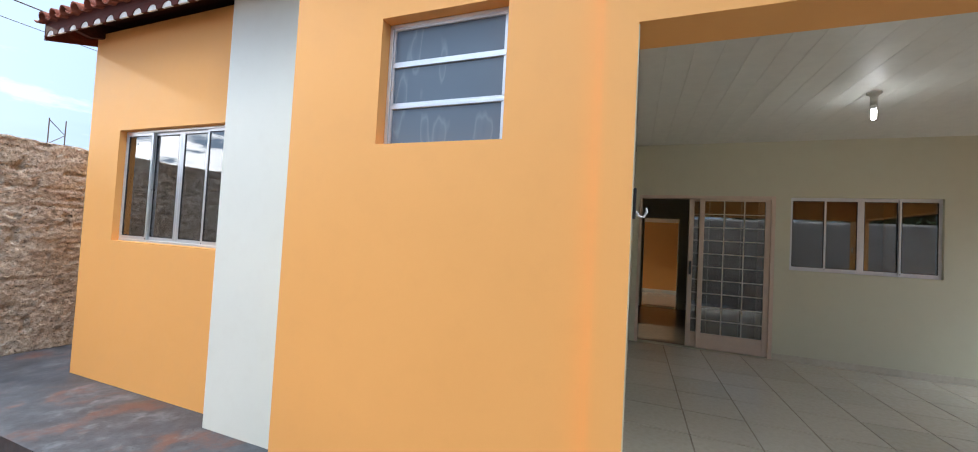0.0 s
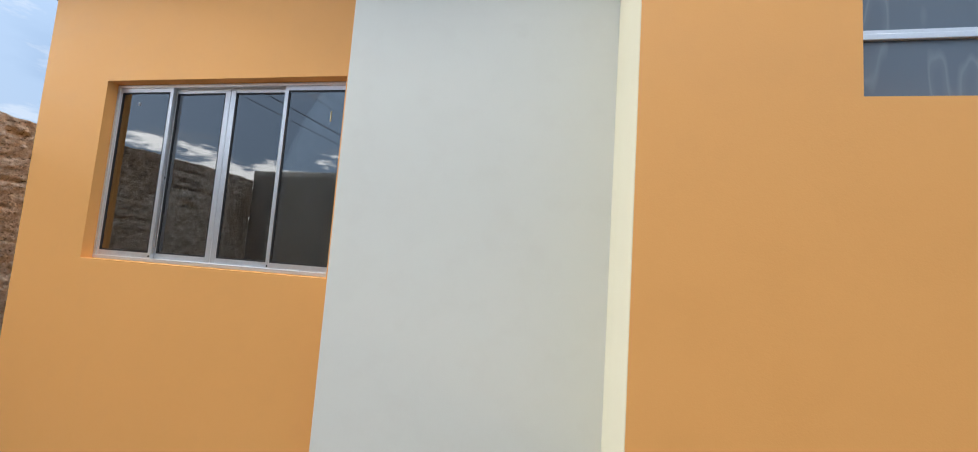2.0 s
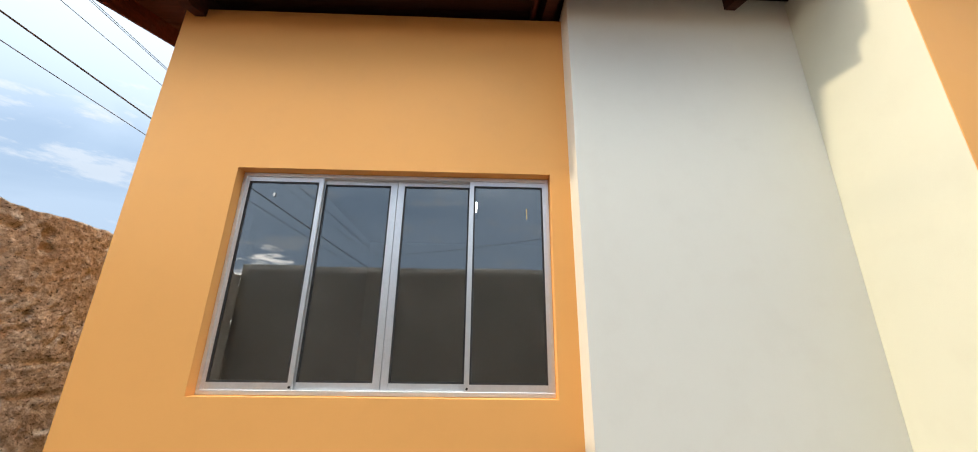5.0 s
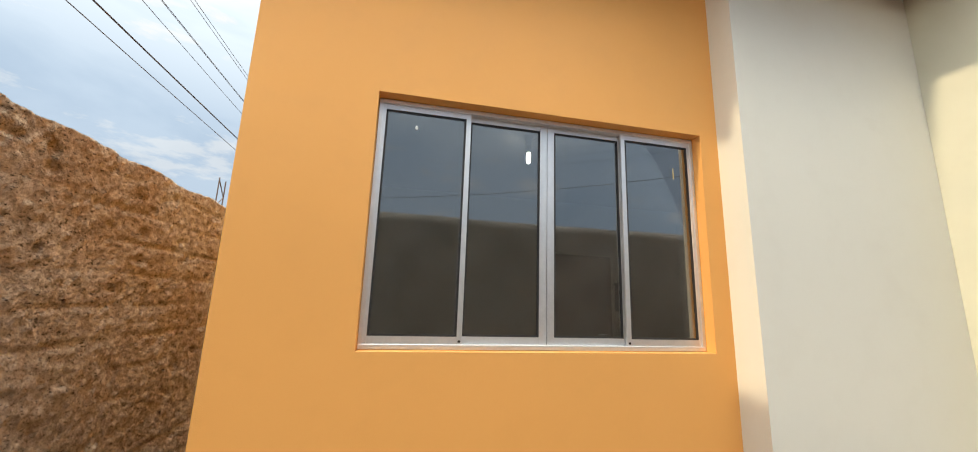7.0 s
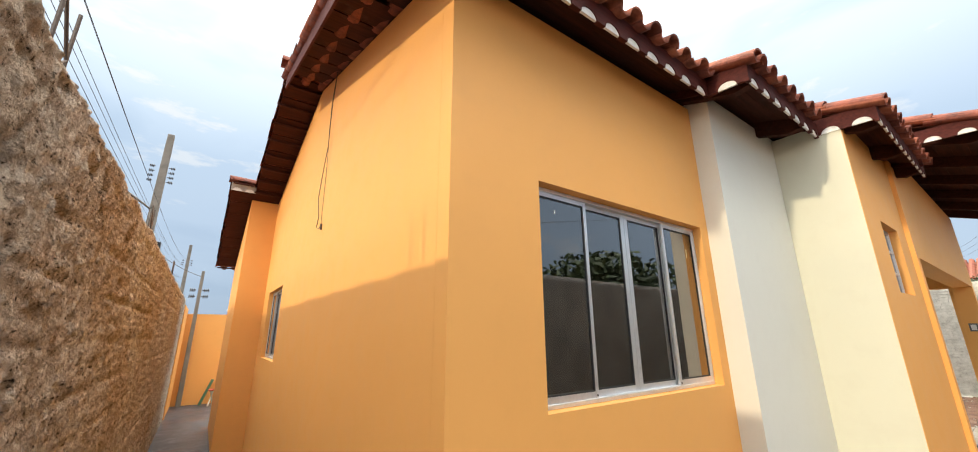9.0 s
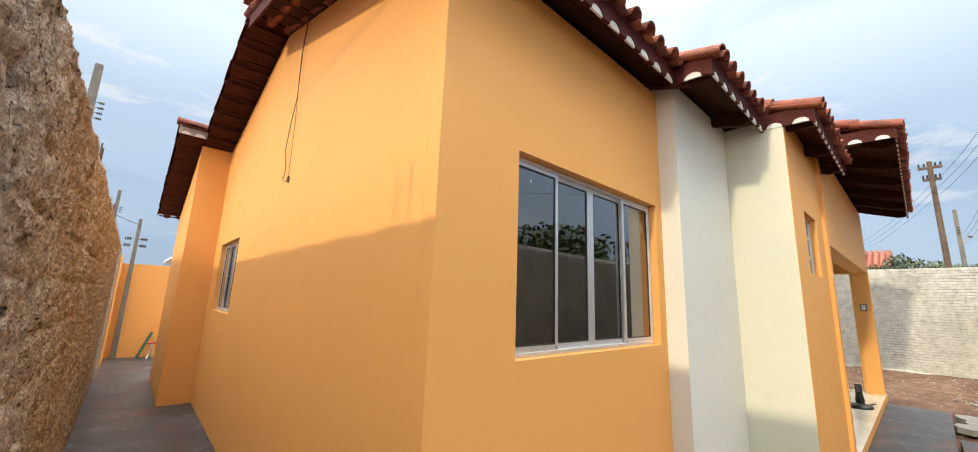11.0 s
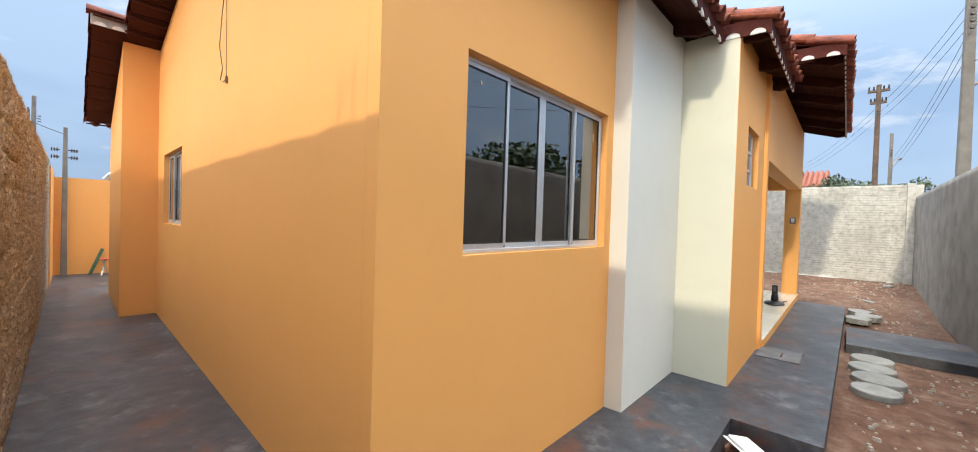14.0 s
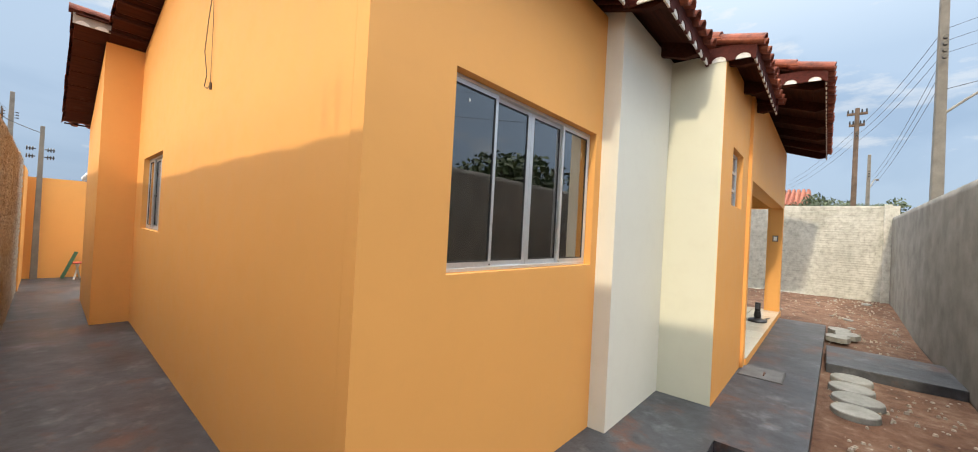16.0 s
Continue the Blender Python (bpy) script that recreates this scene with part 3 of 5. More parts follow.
# ---- boundary walls ----
def rough_wall(name, axis, face, u_list, top, thick, side, label, material, amp=1.0, rows=46, base=-0.2, topn=0.035, holes=()):
    """A coarse render wall: dabs, pits and trowelled courses on the seen face, an uneven top."""
    vs, fs = [], []
    for u in u_list:
        t = top + topn * noise.noise(Vector((u * 2.3, 4.1, 0))) + 0.4 * topn * noise.noise(Vector((u * 11, 1.7, 0)))
        for j in range(rows + 1):
            z = base + (t - base) * j / rows
            p = Vector((u, z, 0))
            d = 0.014 * noise.noise(p * 2.6) + 0.009 * noise.noise(p * 9.0) + 0.010 * noise.noise(p * 24.0) + 0.011 * noise.noise(p * 50.0)
            # sunk bed joints of the bricks under the render, broken and uneven
            zz = (z + 0.012 * noise.noise(Vector((u * 3.0, z * 2.0, 7.0)))) / 0.205
            gap = abs(zz - round(zz)) * 0.205
            d -= 0.020 * math.exp(-(gap / 0.016) ** 2) * max(0.0, 0.45 + 1.3 * noise.noise(p * 1.9 + Vector((9, 0, 0))))
            uu = (u + 0.02 * noise.noise(p * 4.0) + 0.2 * (math.floor(zz + 0.5) % 2)) / 0.4
            gap = abs(uu - round(uu)) * 0.4
            d -= 0.018 * math.exp(-(gap / 0.014) ** 2) * max(0.0, 0.15 + 1.3 * noise.noise(p * 2.3 + Vector((2, 6, 0))))
            # thrown clods
            clod = noise.noise(p * 19.0 + Vector((3, 8, 0)))
            if clod > 0.22:
                d += 0.05 * min(clod - 0.22, 0.2)
            pit = noise.noise(Vector((u * 7.3, z * 10.1, 5.0)))
            if pit > 0.40:
                d -= 0.15 * (pit - 0.40)
            for hu, hz, hr in holes:
                if abs(u - hu) < hr and abs(z - hz) < hr:
                    d -= 0.05 * max(0, 1 - ((u - hu) ** 2 + (z - hz) ** 2) / hr ** 2) ** 0.5
            d *= amp * side
            vs.append((face + d, u, z) if axis == "y" else (u, face + d, z))
        b = face - side * thick
        vs += [(b, u, t) if axis == "y" else (u, b, t), (b, u, base) if axis == "y" else (u, b, base)]
    h = rows + 3
    for i in range(len(u_list) - 1):
        for j in range(h - 1):
            fs.append((i * h + j, i * h + h + j, i * h + h + j + 1, i * h + j + 1))
        fs.append((i * h + h - 1, i * h + 2 * h - 1, i * h + h, i * h))
    fs.append(tuple(range(h)))
    e = (len(u_list) - 1) * h
    fs.append(tuple(range(e + h - 1, e - 1, -1)))
    me = bpy.data.meshes.new(name)
    me.from_pydata(vs, [], fs)
    me.materials.append(material)
    for p in me.polygons:
        p.use_smooth = len(p.vertices) == 4
    ob = new(name, me)
    bm = bmesh.new()
    bm.from_mesh(me)
    bmesh.ops.recalc_face_normals(bm, faces=bm.faces)
    bm.to_mesh(me)
    bm.free()
    return tagged(ob, label, "wall", "", "structure")


ulist = [FY]
while ulist[-1] < 9.45:
    ulist.append(ulist[-1] + (0.011 if -1.3 < ulist[-1] < 1.2 else 0.018 if ulist[-1] < 3.5 else 0.035))
rough_wall("wall_alley", "y", AX, ulist, 2.37, 0.14, 1, "rough brown roughcast boundary wall of the side passage", PLASTER, 0.72, 185, holes=((0.75, 2.23, 0.045), (1.62, 2.10, 0.03), (2.15, 1.80, 0.035), (0.8, 1.72, 0.03), (-0.2, 1.9, 0.03), (3.4, 1.95, 0.04)))
setting("wall_alley_painted", boxed(AX - 0.14, AX + 0.02, ulist[-1] + 0.002, 11.25, -0.1, 2.28), ORANGE, "orange painted end of the passage wall")
setting("wall_alley_end", boxed(AX - 0.14, CX1, 11.25, 11.4, -0.1, 2.17), ORANGE, "orange painted wall closing the side passage")
rough_wall("wall_front_boundary", "x", FY, [AX + 0.1 * i for i in range(157)], 2.5, 0.15, 1, "grey rough cement boundary wall", plain("grey_render", (0.22, 0.21, 0.195), 0.92, vary=0.22, scale=3, fine=60, bump=0.5, dist=0.01), 0.4, 30, topn=0.006)


def whitewash():
    m, nt, b = nodes_of("worn_whitewash")
    big, mid, fine = noise_of(nt, 1.0, 6, 0.65), noise_of(nt, 8, 7, 0.7), noise_of(nt, 50, 4)
    r = ramp_of(nt, mid.outputs[0], [(0.34, (0.42, 0.41, 0.375)), (0.44, (0.53, 0.52, 0.48)), (0.6, (0.63, 0.62, 0.58))])
    r2 = ramp_of(nt, big.outputs[0], [(0.36, (0.80, 0.80, 0.77)), (0.6, (1.04, 1.04, 1.02))])
    nt.links.new(mixed(nt, r.outputs[0], r2.outputs[0], 1.0, "MULTIPLY"), b.inputs["Base Color"])
    b.inputs["Roughness"].default_value = 0.9
    n1 = bumped(nt, b, mid.outputs[0], 0.5, 0.02)
    bumped(nt, b, fine.outputs[0], 0.5, 0.006, n1)
    return m


LIME = whitewash()
far_wall = setting("wall_far", boxed(EX + 0.02, EX + 0.17, FY - 0.15, 12, -0.1, 2.83), LIME, "old whitewashed brick boundary wall with open joints")
rng = random.Random(5)
vs, fs = [], []
for row in range(41):
    y = FY + (0.1 if row % 2 else 0.0)
    z = row * 0.069
    while y < 6.5:
        w = 0.21 + rng.uniform(-0.03, 0.03)
        o, dz = rng.uniform(0.0, 0.009), rng.uniform(-0.004, 0.004)
        k = len(vs)
        for xx, g in ((EX - o, 0.006), (EX + 0.025, 0.003)):
            vs += [(xx, y + g, z + g + dz), (xx, y + w - g, z + g - dz), (xx, y + w - g, z + 0.068 - g), (xx, y + g, z + 0.068 - g + dz)]
        fs += [(k, k + 1, k + 2, k + 3), (k, k + 4, k + 5, k + 1), (k + 1, k + 5, k + 6, k + 2), (k + 2, k + 6, k + 7, k + 3), (k + 3, k + 7, k + 4, k)]
        y += w + 0.003
me = bpy.data.meshes.new("brick")
me.from_pydata(vs, [], fs)
me.materials.append(LIME)
ob = new("bricks", me)
ob.parent = far_wall
tagged(ob, "uneven whitewashed bricks", "", "", "stuff")
bm = bmesh.new()
for i in range(40):
    y = FY + i * 0.24
    box(bm, EX - rng.uniform(0.08, 0.16), EX + 0.01, y, y + 0.232, 0.0, 0.12 + rng.uniform(0.0, 0.04), bevel=0.008)
part("plinth", bm, LIME, far_wall, "crumbling pale footing course")
setting("wall_far_pier", boxed(EX - 0.12, EX + 0.02, FY, FY + 0.16, 0, 2.86, bevel=0.008), LIME, "pale corner pier of the boundary wall")


# ---- windows and doors ----
def sliding_window(name, width, height, m, label, sticker=False):
    """Four-light aluminium slider; x along the sill, y inward, z up from the sill."""
    win = thing(name, label=label, category="window", kind="structure")
    win.matrix_basis = m
    f = 0.022
    bm = bmesh.new()
    box(bm, 0.002, width - 0.002, 0.0, 0.055, 0.002, f, bevel=0.002)
    box(bm, 0.002, width - 0.002, 0.0, 0.055, height - f, height - 0.002, bevel=0.002)
    box(bm, 0.002, f * 0.8, 0.001, 0.054, f, height - f)
    box(bm, width - f * 0.8, width - 0.002, 0.001, 0.054, f, height - f)
    part("window_frame", bm, ALU, win)
    q = width / 4
    for i in range(4):
        inner = i in (1, 2)
        x0, x1 = ((0.010, q + 0.016), (q - 0.016, 2 * q - 0.001), (2 * q + 0.001, 3 * q + 0.016), (3 * q - 0.016, width - 0.010))[i]
        y0, y1 = (0.030, 0.048) if inner else (0.006, 0.024)
        z0, z1 = 0.016, height - 0.016
        s, rb = (0.034 if inner else 0.022), 0.036
        bm = bmesh.new()
        box(bm, x0, x0 + s, y0, y1, z0, z1, bevel=0.0015)
        box(bm, x1 - s, x1, y0, y1, z0, z1, bevel=0.0015)
        box(bm, x0 + s, x1 - s, y0 + 0.001, y1 - 0.001, z0, z0 + rb)
        box(bm, x0 + s, x1 - s, y0 + 0.001, y1 - 0.001, z1 - rb * 0.8, z1)
        sash = part("sash", bm, ALU, win)
        gx0, gx1, gz0, gz1 = x0 + s, x1 - s, z0 + rb, z1 - rb * 0.8
        # gasket made wider so its black also gives the shadow gap round the pane
        bm = bmesh.new()
        for a in ((gx0, gx0 + 0.008, gz0, gz1), (gx1 - 0.008, gx1, gz0, gz1), (gx0 + 0.008, gx1 - 0.008, gz0, gz0 + 0.008), (gx0 + 0.008, gx1 - 0.008, gz1 - 0.008, gz1)):
            box(bm, a[0], a[1], y0 + 0.003, y1 - 0.004, a[2], a[3])
        part("gasket", bm, RUBBER, sash, "black rubber gasket, widened for the shadow gap")
        ym = (y0 + y1) / 2
        pane = part("pane", boxed(gx0 + 0.001, gx1 - 0.001, ym - 0.002, ym + 0.002, gz0 + 0.001, gz1 - 0.001), GLASS, sash)
        pane.visible_shadow = False
        if i in (0, 3):
            bm = bmesh.new()
            x = x1 - 0.02 if i == 0 else x0 + 0.004
            tube(bm, [(x + 0.008, y1, height * 0.47), (x + 0.008, y1 + 0.014, height * 0.47)], 0.012, 10)
            box(bm, x - 0.004, x + 0.008, y1 + 0.004, y1 + 0.012, height * 0.45, height * 0.49, bevel=0.002)
            part("latch", bm, PLASTIC_K if i == 0 else ALU, sash, "small thumb latch")
    for x in (q + 0.004, 3 * q - 0.004):
        bm = bmesh.new()
        tube(bm, [(x, 0.0062, 0.034), (x, 0.0042, 0.034)], 0.0055, 10)
        part("drain_plug", bm, PLASTIC_K, win, "small black plug")
    if sticker:
        part("tape", boxed(width * 0.925, width * 0.925 + 0.005, 0.0112, 0.0128, height * 0.79, height * 0.845), plain("yellow_tape", (0.7, 0.55, 0.28), 0.6), win, "thin strip of yellow tape")
        bm = bmesh.new()
        lathe(bm, [(0.011, 0), (0.011, 0.0012)], sides=14)
        bm.transform(pose(0.165, 0.0105, height - 0.115, 90, 0, 0) @ Matrix.Diagonal((0.55, 1.0, 1.0, 1)))
        part("sticker", bm, PLASTIC_W, win, "small white oval sticker")
    return win


sliding_window("window_1", W1[1] - W1[0], W1[3] - W1[2], pose(W1[0], 0.055, W1[2]), "four-light aluminium sliding window, shut", True)
sliding_window("window_2", SW[1] - SW[0], SW[3] - SW[2], pose(XL + 0.055, SW[1], SW[2], 0, 0, -90), "aluminium sliding window in the orange side wall")
sliding_window("window_3", PW[1] - PW[0], PW[3] - PW[2], pose(PW[0], PB + 0.03, PW[2]), "aluminium sliding window on the porch, shut")

bath = thing("window_4", (BW[0], BY + 0.062, BW[2]), "three-light aluminium tilting bathroom window with frosted glass", "window", "", "structure")
bw, bh = BW[1] - BW[0], BW[3] - BW[2]
bm = bmesh.new()
for a in ((0.002, 0.022, 0.002, bh - 0.002), (bw - 0.022, bw - 0.002, 0.002, bh - 0.002), (0.022, bw - 0.022, bh - 0.024, bh - 0.002), (0.022, bw - 0.022, 0.002, 0.016)):
    box(bm, a[0], a[1], 0, 0.045, a[2], a[3], bevel=0.002)
part("window_frame", bm, ALU, bath)
for i in range(3):
    z0, z1 = (0.016, 0.216, 0.424)[i], (0.216, 0.424, bh - 0.006)[i]
    bm = bmesh.new()
    box(bm, 0.024, bw - 0.024, 0.004, 0.030, z1 - 0.026, z1 - 0.008, bevel=0.002)
    box(bm, 0.024, bw - 0.024, 0.009, 0.034, z1 - 0.008, z1 + (0.004 if i < 2 else -0.001))
    box(bm, 0.024, 0.036, 0.006, 0.026, z0 + 0.004, z1 - 0.026)
    box(bm, bw - 0.036, bw - 0.024, 0.006, 0.026, z0 + 0.004, z1 - 0.026)
    vent = part("vent", bm, ALU, bath)
    part("pane", boxed(0.036, bw - 0.036, 0.014, 0.019, z0 + 0.002, z1 - 0.026), FROST, vent, "grey frosted pane")

door = thing("door_1", (PD[0], PB + 0.03, PFZ), "cream enamelled steel sliding door, barred leaf slid half open", "door", "", "structure")
dw, dh = PD[1] - PD[0], PD[3] - PD[2]
bm = bmesh.new()
box(bm, 0.002, 0.045, -0.035, 0.09, 0, dh - 0.002, bevel=0.003)
box(bm, dw - 0.05, dw - 0.002, -0.035, 0.09, 0, dh - 0.002, bevel=0.003)
box(bm, 0.045, dw - 0.05, -0.034, 0.089, dh - 0.045, dh - 0.002)
part("door_frame", bm, STEEL_PAINT, door)
bars = plain("white_bar_enamel", (0.68, 0.62, 0.54), 0.4, vary=0.04)


def barred_leaf(x0, x1, y, cols, rows, handle):
    bm = bmesh.new()
    z0, z1, s = 0.012, dh - 0.047, 0.062
    box(bm, x0, x0 + s, y, y + 0.03, z0, z1, bevel=0.002)
    box(bm, x1 - s, x1, y, y + 0.03, z0, z1, bevel=0.002)
    box(bm, x0 + s, x1 - s, y + 0.001, y + 0.029, z0, z0 + 0.22, bevel=0.002)
    box(bm, x0 + s, x1 - s, y + 0.001, y + 0.029, z1 - 0.03, z1)
    leaf = part("leaf", bm, STEEL_PAINT, door)
    gx0, gx1, gz0, gz1 = x0 + s, x1 - s, z0 + 0.22, z1 - 0.03
    for i in range(1, cols):
        x = gx0 + (gx1 - gx0) * i / cols
        part("bar", boxed(x - 0.006, x + 0.006, y + 0.002, y + 0.014, gz0, gz1), bars, leaf)
    for i in range(1, rows):
        z = gz0 + (gz1 - gz0) * i / rows
        part("bar", boxed(gx0, gx1, y + 0.003, y + 0.013, z - 0.005, z + 0.005), bars, leaf)
    pane = part("pane", boxed(gx0, gx1, y + 0.018, y + 0.022, gz0, gz1), GLASS, leaf)
    pane.visible_shadow = False
    if handle:
        bm = bmesh.new()
        box(bm, x0 + 0.014, x0 + 0.048, y - 0.012, y, 1.06, 1.26, bevel=0.004)
        tube(bm, [(x0 + 0.031, y - 0.012, 1.10), (x0 + 0.031, y - 0.035, 1.12), (x0 + 0.031, y - 0.035, 1.20), (x0 + 0.031, y - 0.012, 1.22)], 0.006)
        part("handle", bm, PLASTIC_K, leaf, "dark lock plate with pull")


barred_leaf(0.70, 1.63, 0.045, 4, 10, True)
barred_leaf(0.83, 1.70, -0.012, 3, 10, False)


BROWN = dark_wood("varnished_door_wood", (0.10, 0.045, 0.022), (0.17, 0.08, 0.04), 0.4)
door = thing("door_2", (2.16, 3.598, PFZ), "brown varnished flush door shut at the back of the bedroom", "door", "", "structure")
part("leaf", boxed(0.05, 0.85, -0.04, -0.006, 0.0, 2.06, bevel=0.003), BROWN, door)
bm = bmesh.new()
box(bm, 0.0, 0.048, -0.05, -0.001, 0.0, 2.11)
box(bm, 0.852, 0.90, -0.05, -0.001, 0.0, 2.11)
box(bm, 0.048, 0.852, -0.05, -0.001, 2.062, 2.11)
part("door_frame", bm, BROWN, door)
bm = bmesh.new()
tube(bm, [(0.79, -0.04, 1.02), (0.79, -0.085, 1.02), (0.68, -0.085, 1.02)], 0.009, 8)
part("handle", bm, ALU, door, "steel lever handle")
# unidentified dark shape; the white strip is a bright gleam put in as colour
pan = thing("black_rectangle", (3.27, 3.598, 1.66), "small black rectangle with a white strip standing for a bright gleam", "panel")
part("case", boxed(-0.13, 0.13, -0.03, -0.001, -0.2, 0.2, bevel=0.004), PLASTIC_K, pan)
part("strip", boxed(-0.025, 0.035, -0.034, -0.0302, -0.19, 0.19, bevel=0.001), PLASTIC_W, pan, "white strip")


# ---- roofs ----
PITCH, RUN = 0.19, 0.36


def tile_mesh(name="tile"):
    prof = [(-0.022, 0.014), (0.0, -0.004), (0.035, -0.010), (0.068, 0.004)]
    prof += [(0.126 - 0.058 * math.cos(math.pi * k / 8), 0.010 + 0.058 * math.sin(math.pi * k / 8)) for k in range(9)]
    vs, fs, n = [], [], len(prof)
    for y, lift, sc in ((0.0, 0.022, 1.0), (0.44, -0.004, 0.985)):
        for t in (0.0, -0.013):
            vs += [(0.095 + (x - 0.095) * sc, y, z + lift + t) for x, z in prof]
    for k in range(n - 1):
        fs += [(k, k + 1, 2 * n + k + 1, 2 * n + k), (n + k, 3 * n + k, 3 * n + k + 1, n + k + 1), (k, n + k, n + k + 1, k + 1), (2 * n + k, 2 * n + k + 1, 3 * n + k + 1, 3 * n + k)]
    fs += [(0, 2 * n, 3 * n, n), (n - 1, 2 * n - 1, 4 * n - 1, 3 * n - 1)]
    me = bpy.data.meshes.new(name)
    me.from_pydata(vs, [], fs)
    me.materials.append(CLAY)
    for p in me.polygons:
        p.use_smooth = len(p.vertices) == 4 and abs(p.normal.z) > 0.05
    return me


TILE = tile_mesh()
TV = np.array([v.co[:] for v in TILE.vertices])
TF = [tuple(p.vertices) for p in TILE.polygons]
CAP = bpy.data.meshes.new("cap_tile")
cv, cf = [], []
for y, r in ((0.0, 0.088), (0.42, 0.078)):
    for t in (0.0, 0.014):
        cv += [((r - t) * math.cos(math.pi * k / 10), y, (r - t) * math.sin(math.pi * k / 10)) for k in range(11)]
for k in range(10):
    cf += [(k, k + 1, 22 + k + 1, 22 + k), (11 + k, 33 + k, 33 + k + 1, 11 + k + 1), (k, 11 + k, 12 + k, k + 1), (22 + k, 23 + k, 34 + k, 33 + k)]
cf += [(0, 22, 33, 11), (10, 21, 43, 32)]
CAP.from_pydata(cv, [], cf)
CAP.materials.append(CLAY)
trng = random.Random(11)


def lay_tiles(roof, x0, x1, ey, ez, slope, length, sign=1, singles=lambda c, r: r == 0):
    """Rows of barrel tiles up a slope from its eave; sign -1: the slope falls towards +y."""
    ang = math.degrees(math.atan(slope))
    cols, rows = int((x1 - x0) / PITCH + 0.5), int(length / RUN / math.cos(math.radians(ang)) + 0.5)
    vs, fs = [], []
    for c in range(cols):
        for r in range(rows):
            s = r * RUN
            ca, sa = math.cos(math.radians(ang)), math.sin(math.radians(ang))
            jx, jy, jr = trng.uniform(-0.004, 0.004), trng.uniform(-0.01, 0.01), trng.uniform(-1.2, 1.2)
            if sign > 0:
                m = pose(x0 + c * PITCH + jx, ey + (s + jy) * ca, ez + (s + jy) * sa, ang, 0, jr)
            else:
                m = pose(x0 + (c + 1) * PITCH + jx, ey - (s + jy) * ca, ez + (s + jy) * sa, ang, 0, 180 + jr)
            if singles(c, r):
                ob = new("tile", TILE)
                ob.matrix_basis = m
                ob.parent = roof
            else:
                k, mm = len(vs), np.array(m)
                vs += [tuple(v) for v in TV @ mm[:3, :3].T + mm[:3, 3]]
                fs += [tuple(i + k for i in f) for f in TF]
    me = bpy.data.meshes.new("tile_field")
    me.from_pydata(vs, [], fs)
    me.materials.append(CLAY)
    ob = new("tile_field", me)
    ob.parent = roof
    tagged(ob, "rows of terracotta barrel tiles", "", "", "stuff")


def half_moon(w, h, n=8):
    return [(w / 2 - w / 2 * math.cos(math.pi * k / n), h * math.sin(math.pi * k / n)) for k in range(n + 1)]


def moon_mesh():
    bm = bmesh.new()
    prism(bm, [(x, z) for x, z in half_moon(0.125, 0.052)], "y", 0.006, 0.02)
    return finish("infill", bm, MORTAR)


MOON = moon_mesh()


def fascia(roof, a, b, height=0.142, label="oxblood stained scalloped eaves board"):
    """A board from point a to point b, its foot cut into half-moons with white mortar set in them."""
    a, b = Vector(a), Vector(b)
    L = (b - a).length
    n = max(1, int(L / PITCH + 0.3))
    p = L / n
    poly = [(0, 0)]
    for i in range(n):
        m = (p - 0.125) / 2
        poly += [(i * p + m + x, z) for x, z in half_moon(0.125, 0.052)]
    poly += [(L, 0), (L, height), (0, height)]
    bm = bmesh.new()
    prism(bm, poly, "y", 0.0, 0.028)
    board = part("fascia", bm, FASCIA, roof, label)
    u = (b - a).normalized()
    side = Vector((0, 0, 1)).cross(u).normalized()
    board.matrix_basis = Matrix((( u.x, side.x, 0, a.x), (u.y, side.y, 0, a.y), (u.z, side.z, 1, a.z), (0, 0, 0, 1)))
    for i in range(n):
        ob = new("infill", MOON)
        ob.location = (i * p + (p - 0.125) / 2, 0, 0.002)
        ob.parent = board
    return board


